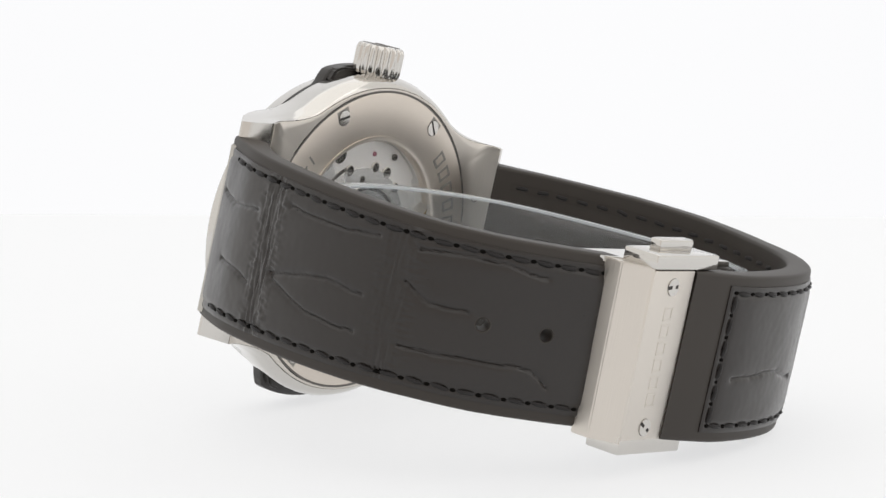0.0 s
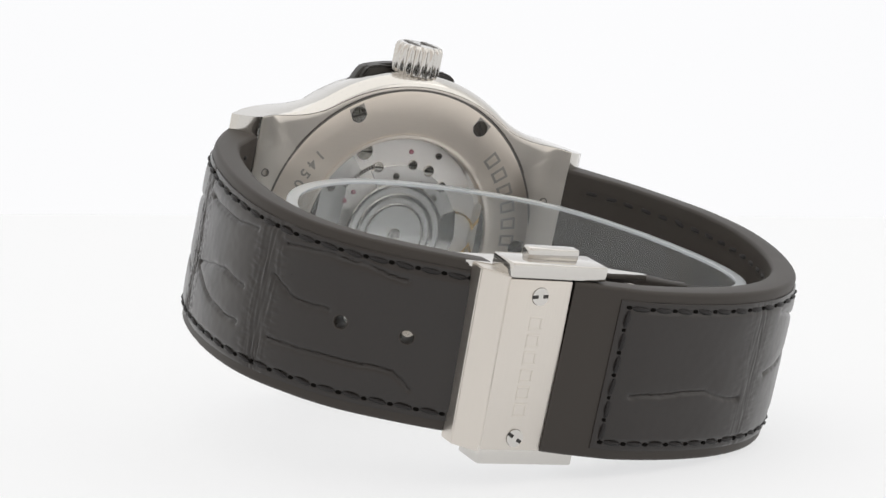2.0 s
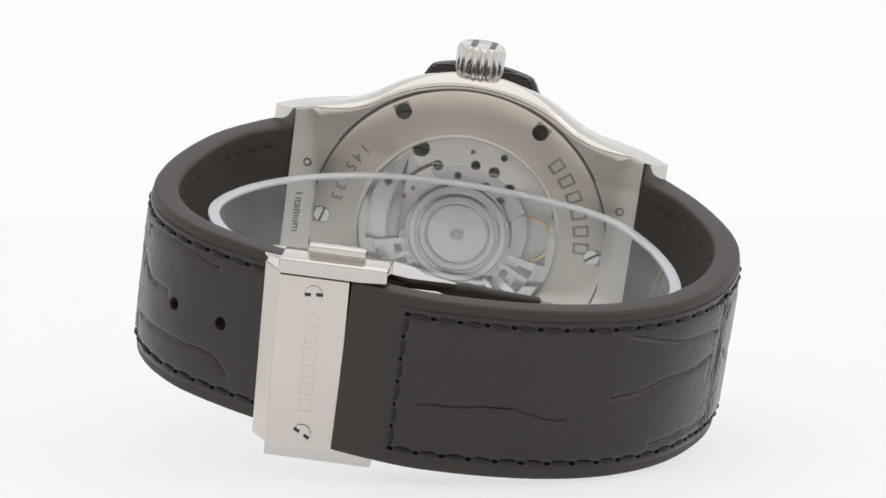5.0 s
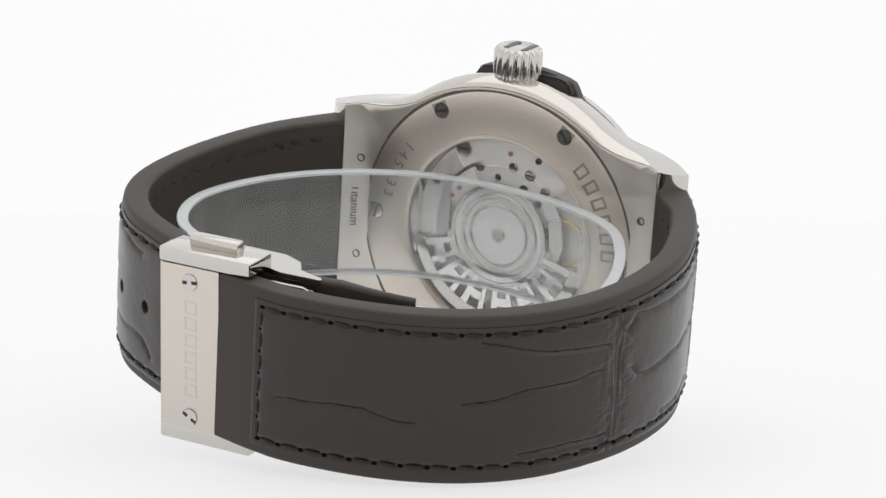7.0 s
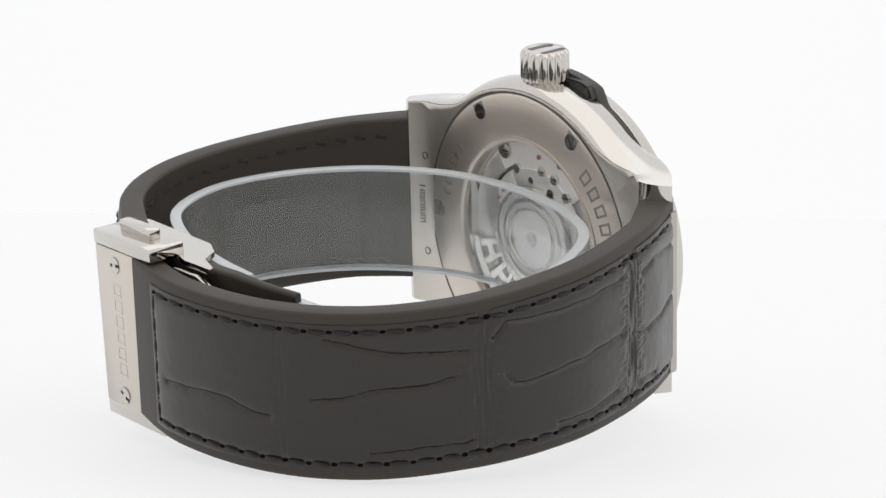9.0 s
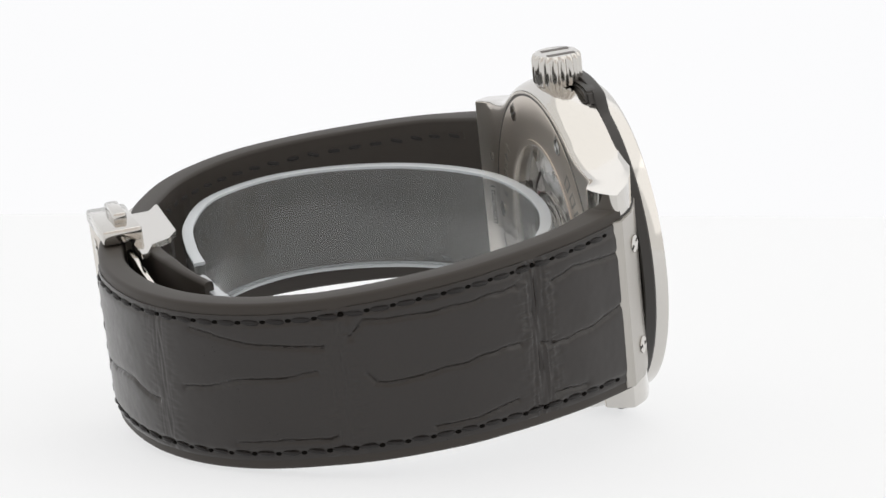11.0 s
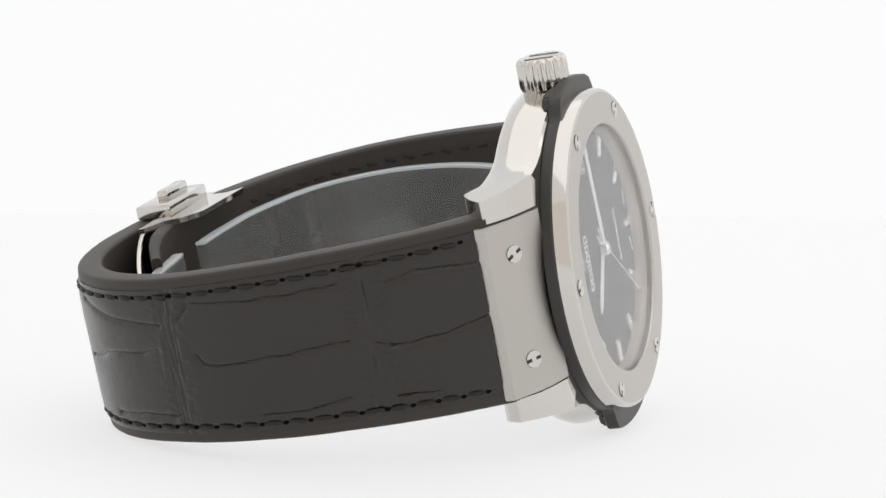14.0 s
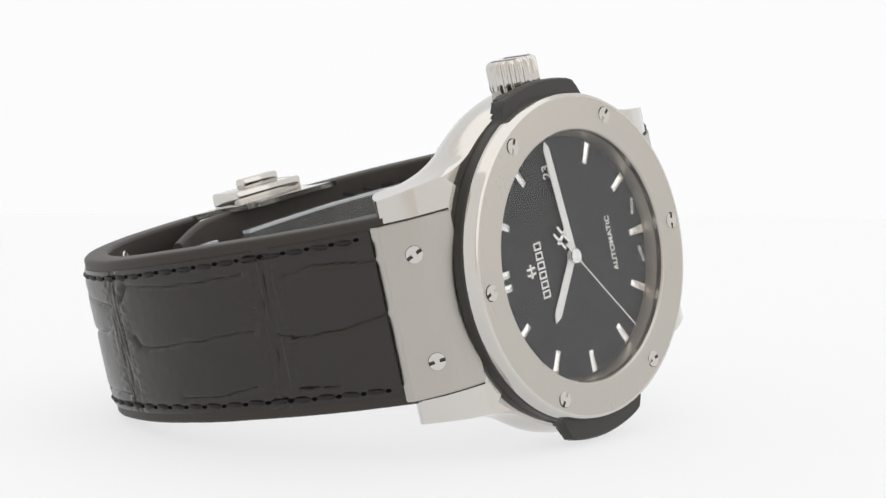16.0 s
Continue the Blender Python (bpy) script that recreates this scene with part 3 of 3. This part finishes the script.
bmesh.ops.transform(bm, matrix=Matrix.Translation((-0.2, -6.1, 20.3)) @ Matrix.Rotation(math.pi / 2, 4, "X"), verts=bm.verts)
tube = part("crown_tube", bm, POLISH, watch, "polished conical neck of the crown")
for ob in (crown_part, tube):
    ob.location = (-0.0001, 0.0005, 0.0003)

# ---- strap ----
def spline(pts, n=16):
    """A smooth curve through points of the plan, and the length along it."""
    p = [Vector(q) for q in pts]
    q = [2 * p[0] - p[1], *p, 2 * p[-1] - p[-2]]
    out = []
    for i in range(1, len(q) - 2):
        a, b, c, d = q[i - 1:i + 3]
        for k in range(n):
            u = k / n
            out.append(0.5 * (2 * b + (c - a) * u + (2 * a - 5 * b + 4 * c - d) * u * u + (3 * b - a - 3 * c + d) * u ** 3))
    out.append(p[-1])
    s = [0.0]
    for a, b in zip(out, out[1:]):
        s.append(s[-1] + (b - a).length)
    return out, s


class Run:
    """A band's course in the plan: place and outward normal at a length s."""

    def __init__(self, pts, side, lift=lambda s: 0.0):
        self.lift = lift
        self.c, self.s = spline(pts)
        self.side, self.length = side, self.s[-1]

    def at(self, s, d=0.0):
        s = min(max(s, 0.0), self.length)
        lo, hi = 0, len(self.s) - 2
        while lo < hi:
            mid = (lo + hi + 1) // 2
            if self.s[mid] <= s:
                lo = mid
            else:
                hi = mid - 1
        a, b = self.c[lo], self.c[lo + 1]
        p = a.lerp(b, (s - self.s[lo]) / (self.s[lo + 1] - self.s[lo]))
        i0, i1 = max(0, lo - 4), min(len(self.c) - 1, lo + 5)
        t = (self.c[i1] - self.c[i0]).normalized()
        n = Vector((-t.y, t.x)) * self.side
        return p + n * d, t, n


SHORT = [False]


def lift_12(s):
    """How far the strap's middle stands off the watch's mid-plane: it twists a little on its way to the clasp."""
    return 0.32 + 0.5 * min(1, s / 22) - 1.5 * max(0, min(1, (s - 32) / 55))


def lift_6(s):
    return 0.3 - 0.95 * min(1, s / 52)


TWELVE = Run([(26.9, -7.5), (29.3, -11.2), (32.2, -16.2), (35.4, -23.8), (37.6, -32.0), (37.8, -40.4), (36.0, -48.8), (31.9, -57.0), (26.1, -62.9), (19.4, -66.6),
              (12.1, -68.6), (4.3, -69.3), (-1.8, -68.7), (-7.0, -67.6)], 1, lift_12)
SIX = Run([(-26.9, -7.2), (-29.8, -11.4), (-33.0, -17.3), (-35.4, -25.3), (-36.7, -34.3), (-36.3, -42.5), (-33.7, -49.4), (-28.9, -55.1), (-22.7, -59.1), (-16.9, -61.8),
           (-11.4, -63.2), (-4.8, -63.5), (2.2, -62.8), (8.8, -61.1), (14.9, -58.4)], -1, lift_6)


def half_width(s):
    return 11.85 - 1.2 * min(1, s / 45.0) - 1.1 * SHORT[0] * max(0, (s - 90) / 8)


def thickness(s):
    if SHORT[0] and s > 70:
        return 3.3 - 1.9 * min(1, (s - 70) / 26)
    return 3.3 + 1.2 * max(0, 1 - s / 9.0)


def sweep(run, s0, s1, steps, section):
    """Sweep a closed section of (d, z), a function of s, along a run."""
    bm = bmesh.new()
    rings = []
    for k in range(steps + 1):
        s = s0 + (s1 - s0) * k / steps
        ring = []
        for d, z in section(s):
            p, _, _ = run.at(s, d)
            ring.append(bm.verts.new((p.x, p.y, z + run.lift(s))))
        rings.append(ring)
    n = len(rings[0])
    for p, q in zip(rings, rings[1:]):
        for k in range(n):
            j = (k + 1) % n
            bm.faces.new((p[k], p[j], q[j], q[k]))
    bm.faces.new(rings[0][::-1])
    bm.faces.new(rings[-1])
    return bm


def rounded(d0, d1, h, r=0.55):
    pts = []
    for cx, cz, a0 in ((d1 - r, h - r, 0), (d0 + r, h - r, 90), (d0 + r, -h + r, 180), (d1 - r, -h + r, 270)):
        for k in range(5):
            a = radians(a0 + 90 * k / 4)
            pts.append((cx + r * math.cos(a), cz + r * math.sin(a)))
    return pts


# creases of the hide: end points (s, z) of soft lines; bands across the strap where the scales meet
CREASES_12 = [[(86.2, -2.5), (78.8, -1.8), (74.6, -1.9), (71.7, -2.7), (68.4, -3.0)], [(63.0, -0.4), (59.3, 0.0), (53.2, 1.1), (48.3, 1.3), (44.8, 1.7)],
              [(39.3, 0.9), (38.2, -0.5), (36.6, -1.0), (31.7, -0.7), (24.6, -0.2), (19.4, 0.0)], [(55.9, -7.2), (50.3, -6.9), (43.5, -6.8)], [(40.6, 5.6), (38.9, 7.3), (31.7, 6.9), (24.8, 7.0), (19.2, 7.3)],
              [(61.0, 7.3), (59.4, 6.9), (53.4, 5.7), (47.7, 5.0), (44.0, 4.8)], [(16.0, -0.9), (11.8, -1.6), (7.5, -1.1), (1.3, -0.1)], [(13.6, 6.4), (9.8, 7.3), (1.4, 6.8)],
              [(31.5, -7.7), (26.0, -7.8), (20.3, -7.1)], [(14.7, -7.9), (9.6, -8.1)]]
BANDS_12 = ((66.9, 0.35), (42.4, 0.9), (16.4, 1.25))
CREASES_6 = [[(20.3, -1.8), (24.7, -0.7), (30.6, 0.2), (36.1, -0.4)], [(20.4, -2.1), (25.8, -4.2), (31.1, -4.9), (36.0, -4.9)], [(42.0, -4.8), (47.0, -4.7), (53.1, -4.4), (58.5, -4.4), (61.0, -6.2)],
             [(42.4, 7.0), (48.6, 7.6), (53.0, 7.6), (58.2, 6.7)], [(41.2, 2.7), (44.8, 0.9), (49.6, 1.0)], [(7.0, -3.1), (12.5, -3.3), (15.9, -4.0)], [(22, 7.0), (30, 6.6), (37, 7.2)], [(15, 5.0), (9, 4.4), (3, 5.0)]]
BANDS_6 = ((18.6, 1.1), (40.2, 0.8))


def seg_dist(p, a, b):
    ab = (b[0] - a[0], b[1] - a[1])
    u = ((p[0] - a[0]) * ab[0] + (p[1] - a[1]) * ab[1]) / (ab[0] ** 2 + ab[1] ** 2)
    u = min(1, max(0, u))
    return math.hypot(p[0] - a[0] - u * ab[0], p[1] - a[1] - u * ab[1])


def hide(run, s0, s1, creases, bands, end_margin, holes):
    """The leather inlay: pillowed, with sunken creases and wrinkled bands, and a wall down to the rubber."""
    bm = bmesh.new()
    ns, nz = int((s1 - s0) / 0.17), 116
    grid = []
    for i in range(ns + 1):
        s = s0 + (s1 - s0) * i / ns
        w = half_width(s) - 1.35
        row = []
        for j in range(nz + 1):
            z = -w + 2 * w * j / nz
            edge = min(w - abs(z), s - s0 if end_margin[0] else 9, s1 - s if end_margin[1] else 9)
            d = 0.14 + 0.34 * (1 - math.exp(-edge / 0.9))
            d -= 0.20 * math.exp(-((edge - 0.95) / 0.42) ** 2)
            wob = 0.28 * noise.noise((s * 0.35, z * 0.35, run.side * 7.0)) + 0.07 * noise.noise((s * 1.3, z * 1.3, 2.0))
            for c in creases:
                near = min(seg_dist((s + wob, z + wob), a, b) for a, b in zip(c, c[1:])) if c[-1][0] - 2 < s < c[0][0] + 2 or c[0][0] - 2 < s < c[-1][0] + 2 else 9
                if near < 1.5:
                    d -= 0.27 * math.exp(-(near / 0.25) ** 2) + 0.09 * math.exp(-(near / 0.75) ** 2)
            for b, deep in bands:
                off = s + 1.2 * wob - b
                if abs(off) < 6:
                    # a shallow trough across the strap with fine wrinkles that run along it, and short ones at its rims
                    d -= deep * 0.13 * math.exp(-(off / 1.2) ** 2)
                    d += deep * 0.20 * math.exp(-(off / 1.7) ** 2) * noise.noise((s * 2.6, z * 0.30, 3.0))
                    d += deep * 0.16 * math.exp(-((abs(off) - 1.8) / 1.3) ** 2) * noise.noise((s * 0.7, z * 2.6, 8.0))
            d += 0.015 * noise.noise((s * 0.9, z * 0.9, 11.0)) + 0.05 * noise.noise((s * 0.22, z * 0.3, 5.0))
            p, _, _ = run.at(s, d)
            row.append(bm.verts.new((p.x, p.y, z + run.lift(s))))
        grid.append(row)
    for i, (a, b) in enumerate(zip(grid, grid[1:])):
        s = s0 + (s1 - s0) * (i + 0.5) / ns
        for j in range(nz):
            z = (a[j].co.z + a[j + 1].co.z) / 2 - run.lift(s)
            if not any(math.hypot(s - h, z) < 0.92 for h in holes):
                bm.faces.new((a[j], a[j + 1], b[j + 1], b[j]))
    rim = [e for e in bm.edges if len(e.link_faces) == 1]
    r = bmesh.ops.extrude_edge_only(bm, edges=rim)
    low = [v for v in r["geom"] if isinstance(v, bmesh.types.BMVert)]
    mid = Vector((0, -37, 0))
    for v in low:
        side = Vector((mid.x - v.co.x, mid.y - v.co.y, 0)).normalized()
        v.co += side * 0.7
    return bm


def stitch_mesh(length, r):
    bm = bmesh.new()
    rings = []
    for k in range(7):
        u = -1 + 2 * k / 6
        rr = r * math.sqrt(max(0.08, 1 - u ** 4))
        lift = -0.22 * u * u
        rings.append([bm.verts.new((u * length / 2, lift + rr * math.cos(2 * math.pi * j / 8), 0.35 * r * u + rr * math.sin(2 * math.pi * j / 8))) for j in range(8)])
    for a, b in zip(rings, rings[1:]):
        for j in range(8):
            bm.faces.new((a[j], a[(j + 1) % 8], b[(j + 1) % 8], b[j]))
    bm.faces.new(rings[0][::-1])
    bm.faces.new(rings[-1])
    return bm


STITCH = mesh_of("stitch", stitch_mesh(2.5, 0.30), THREAD)


# a small black disc: the needle hole's shade put into its colour
def needle_hole():
    bm = bmesh.new()
    disc(bm, 0, 0, 0.30, -0.5, 0.0, 12, 0.05)
    bmesh.ops.scale(bm, vec=(1.25, 1, 0.8), verts=bm.verts)
    return bm


NEEDLE_HOLE = mesh_of("needle_hole", needle_hole(), HOLE_SHADE)
STITCH_IN = mesh_of("lining_stitch", stitch_mesh(2.3, 0.34), THREAD)


def on_band(run, s, d, z, turn=0.0, flip=1):
    p, t, n = run.at(s, d)
    return axes((t.x, t.y, 0), (flip * n.x, flip * n.y, 0), (p.x, p.y, z + run.lift(s))) @ pose(0, 0, 0, 0, turn, 0)


def strap_half(name, run, s_rubber, s0, s1, creases, bands, label, inner_end, close_end):
    rub = part(name, sweep(run, 0.0, s_rubber, 150, lambda s: rounded(-thickness(s), 0.0, half_width(s))), RUBBER, watch, label)
    lea = part("leather_inlay", hide(run, s0, s1, creases, bands, (False, close_end), () if close_end else (51.4, 59.4)), LEATHER, rub, "glossy black alligator leather with creases")
    pitch = 3.15
    count = int((s1 - s0 - 2.4) / pitch)
    for sg in (1, -1):
        for k in range(count + 1):
            s = s1 - 1.15 - pitch * k
            z = sg * (half_width(s) - 2.2)
            piece("needle_hole", NEEDLE_HOLE, lea, on_band(run, s, 0.27, z))
            if k < count:
                piece("stitch", STITCH, lea, on_band(run, s - pitch / 2, 0.24, z - sg * 0.04, random.uniform(-5, 5)))
    if close_end:
        n = 6
        step = 2 * (half_width(s1) - 2.2) / n
        for k in range(n):
            z = (k - (n - 1) / 2) * step
            piece("stitch", STITCH, lea, on_band(run, s1 - 1.15, 0.24, z, 90 + random.uniform(-5, 5)))
            if k:
                piece("needle_hole", NEEDLE_HOLE, lea, on_band(run, s1 - 1.15, 0.27, z - step / 2))
    k = 0
    while 5.0 + pitch * k < inner_end:
        s = 5.0 + pitch * k
        for sg in (1, -1):
            piece("lining_stitch", STITCH_IN, rub, on_band(run, s, -thickness(s) + 0.05, sg * (half_width(s) - 2.5), random.uniform(-14, 14), -1))
        k += 1
    # stitched seam sunk in the lining
    for sg in (1, -1):
        bm = sweep(run, 3.5, inner_end, 80, lambda s: [(-thickness(s) - 0.06, sg * (half_width(s) - 1.9)), (-thickness(s) - 0.06, sg * (half_width(s) - 3.1)), (-thickness(s) + 0.3, sg * (half_width(s) - 2.9)), (-thickness(s) + 0.3, sg * (half_width(s) - 2.1))])
        part("lining_seam", bm, RUBBER, rub)
    return rub


strap_12 = strap_half("strap", TWELVE, TWELVE.length, 1.9, 89.9, CREASES_12, BANDS_12, "black rubber strap with a leather inlay and stitching", 66, True)
SHORT[0] = True
strap_6 = strap_half("strap", SIX, SIX.length, 1.9, 66.5, CREASES_6, BANDS_6, "black rubber strap half with two holes", 62, False)

# adjusting holes, punched right through the rubber
cutter_bm = bmesh.new()
for s in (51.4, 59.4):
    one = bmesh.new()
    disc(one, 0, 0, 0.95, -6.0, 3.0, 24, 0.05)
    bmesh.ops.transform(one, matrix=on_band(SIX, s, 0.0, 0.0), verts=one.verts)
    tmp_me = bpy.data.meshes.new("cutter")
    one.to_mesh(tmp_me)
    one.free()
    cutter_bm.from_mesh(tmp_me)
cutter = bpy.data.objects.new("cutter", mesh_of("cutter", cutter_bm, RUBBER))
scene.collection.objects.link(cutter)
cut = strap_6.modifiers.new("holes", "BOOLEAN")
cut.operation, cut.object, cut.solver = "DIFFERENCE", cutter, "EXACT"
bpy.context.view_layer.update()
punched = bpy.data.meshes.new_from_object(strap_6.evaluated_get(bpy.context.evaluated_depsgraph_get()))
strap_6.modifiers.clear()
strap_6.data = punched
bpy.data.objects.remove(cutter)
for s in (51.4, 59.4):
    bm = bmesh.new()
    lathe(bm, [(0.80, -3.2), (0.80, 0.40), (0.92, 0.50), (1.12, 0.42), (1.12, -0.3), (0.93, -0.4), (0.93, -3.2)], 24)
    bmesh.ops.transform(bm, matrix=on_band(SIX, s, 0.0, 0.0), verts=bm.verts)
    part("strap_hole", bm, RUBBER, strap_6, "round hole with a raised rim")

# ---- folding clasp ----
clasp = part("clasp", (lambda b: (box(b, -14.2, -5.7, -68.35, -64.2, -10.9, 10.2, 0.18), b)[1])(bmesh.new()), TITANIUM_V, watch, "brushed steel cover of the folding clasp")
bm = bmesh.new()
prof = [(-14.0, -68.3), (-16.4, -64.9), (-16.3, -62.2), (-13.0, -63.0)]
lo = [bm.verts.new((x, y, -11.3)) for x, y in prof]
hi = [bm.verts.new((x, y, 10.5)) for x, y in prof]
for k in range(4):
    bm.faces.new((lo[k], lo[(k + 1) % 4], hi[(k + 1) % 4], hi[k]))
bm.faces.new(hi)
bm.faces.new(lo[::-1])
bmesh.ops.bevel(bm, geom=list(bm.edges), offset=0.15, segments=2, affect="EDGES")
part("side_facet", bm, TITANIUM_V, clasp, "sloping brushed side of the clasp")
for z, t in ((8.2, 5), (-9.3, -30)):
    add_screw(H_BIG, clasp, (-9.85, -68.36, z), (0, -1, 0), t, "notched steel screw")
for sg, z0, z1 in ((1, 10.3, 12.2), (-1, -12.7, -10.35)):
    bm = bmesh.new()
    box(bm, -14.3, -1.3, -68.5 if sg > 0 else -68.28, -63.3, z0, z1, 0.3)
    part("clasp_cap", bm, POLISH, clasp, "polished steel end cap of the clasp")
    bm = bmesh.new()
    zz = (12.1, 13.6) if sg > 0 else (-13.3, -12.6)
    box(bm, -11.3, -4.3, -66.4, -64.6, zz[0], zz[1], 0.35)
    part("push_button", bm, POLISH, clasp, "polished steel push button")
# embossed maker's mark along the cover
for k in range(6):
    z = -6.0 + 2.15 * k
    bm = bmesh.new()
    box(bm, -10.7, -8.9, -68.41, -68.3, z - 0.75, z - 0.45, 0.02)
    box(bm, -10.7, -10.4, -68.41, -68.3, z - 0.45, z + 0.7, 0.05)
    box(bm, -9.2, -8.9, -68.41, -68.3, z - 0.45, z + 0.7, 0.05)
    box(bm, -10.7, -8.9, -68.41, -68.3, z + 0.7, z + 0.98, 0.05)
    part("embossed_bar", bm, TITANIUM_V, clasp)
# inner blade: a flange under the caps that bends down into a strip along the strap
BLADE = Run([(-13, -62.2), (-7, -64.6), (0, -65.1), (7, -64.6), (14, -62.0), (20.5, -57.8), (25.5, -52.5)], 1)
bm = sweep(BLADE, 13.0, BLADE.length - 1, 60, lambda s: rounded(-0.75, 0.0, 9.6 - 4.0 * min(1, max(0, (s - 18) / 8)), 0.2))
part("blade", bm, POLISH, clasp, "curved polished steel blade of the clasp")
bm = bmesh.new()
flange = [(-17.0, -62.0), (-14, -63.6), (-1.5, -64.2), (1.0, -65.0), (6.5, -64.9), (6.3, -64.2), (2.6, -62.9), (1.0, -60.4), (-2.0, -58.9), (-16.5, -58.6)]
lo = [bm.verts.new((x, y, 9.9)) for x, y in flange]
hi = [bm.verts.new((x, y, 10.6)) for x, y in flange]
for k in range(len(flange)):
    j = (k + 1) % len(flange)
    bm.faces.new((lo[k], lo[j], hi[j], hi[k]))
bmesh.ops.triangulate(bm, faces=[bm.faces.new(hi), bm.faces.new(lo[::-1])])
part("blade_flange", bm, POLISH, clasp, "polished steel flange")
clasp.matrix_local = Matrix.Translation((-0.01103, -0.0675, -0.0010)) @ Matrix.Rotation(math.radians(-2.0), 4, "Y") @ Matrix.Translation((0.00985, 0.0684, 0.00055))
# pin head on the inside of the strap
bm = bmesh.new()
disc(bm, 0, 0, 0.9, -0.3, 0.35, 20, 0.15)
bmesh.ops.transform(bm, matrix=on_band(TWELVE, 67.0, -3.3, 8.6, 0, -1), verts=bm.verts)
part("strap_pin", bm, POLISH, strap_12, "small bright pin head")

# ---- clear display cuff inside the strap ----
cuff = tagged(new("display_cuff"), "clear acrylic display cuff inside the watch strap", "display cuff")


CUFF = Run([(7.9, -58.3), (19.5, -56.9), (27.7, -52.3), (31.2, -45.3), (30.4, -35.2), (26.6, -24.6), (20.6, -16.0), (11.3, -11.7), (0.1, -10.6), (-11.3, -12.9), (-21.3, -19.9),
            (-27.7, -29.8), (-29.4, -40.3), (-24.8, -49.8), (-14.8, -55.0), (-4.7, -56.8), (2.5, -57.2)], -1)
for name, lo_z, hi_z, mat, lab in (("cuff_band", -6.3, 7.7, CUFF_PLASTIC, "clear bent acrylic sheet"), ("cuff_rim", 7.71, 8.15, CUFF_RIM, "whitish cut edge of the acrylic"),
                                   ("cuff_rim", -6.75, -6.31, CUFF_RIM, "whitish cut edge of the acrylic")):
    mid_z = (lo_z + hi_z) / 2
    shape = [(d, z + mid_z) for d, z in rounded(-1.5, 0.0, (hi_z - lo_z) / 2, 0.12)]
    ob = part(name, sweep(CUFF, 0.0, CUFF.length, 200, lambda s: shape), mat, cuff, lab, 50)
    ob.matrix_local = Matrix.Translation((0, -0.011, 0)) @ Matrix.Rotation(0.014, 4, "X") @ Matrix.Translation((0, 0.011, 0))
    ob.visible_shadow = False

# ---- dust on the table ----
for x, y, r in ((-0.0126, -0.0453, 0.00016), (0.0384, -0.0514, 0.00012)):
    bm = bmesh.new()
    bmesh.ops.create_icosphere(bm, subdivisions=1, radius=r)
    for v in bm.verts:
        v.co.z *= 0.5
    me = mesh_of("dust_speck", bm, SPECK, scale=1.0)
    ob = new("dust_speck", me)
    ob.location = (x, y, r * 0.45)
    tagged(ob, "tiny dark speck of dust on the white table", "dust")


# ---- movement in time ----
def motions():
    """The watch and its cuff turn at an even rate on the table; the seconds pointer runs."""
    rest = Matrix(((0.763268, 0.645924, 0.014328), (-0.629556, 0.748544, -0.208186), (-0.145198, 0.149881, 0.977984))).to_4x4()
    rest.translation = (0.0153238, 0.0178310, 0.0239356)
    pivot = Matrix.Translation((-0.00019, 0.027904, 0))
    rows = []
    for k in range(17):
        rows.append((float(k), pivot @ Matrix.Rotation(math.radians(-11.3264 * (k - 8)), 4, "Z") @ rest))
    walk(watch, rows)
    walk(cuff, rows)
    ticks = [(float(k), pose(0, 0.0005, 0, 0, 128 + 6.6 * (16 - k), 0)) for k in range(0, 17, 2)]
    walk(seconds_pointer, ticks)


motions()
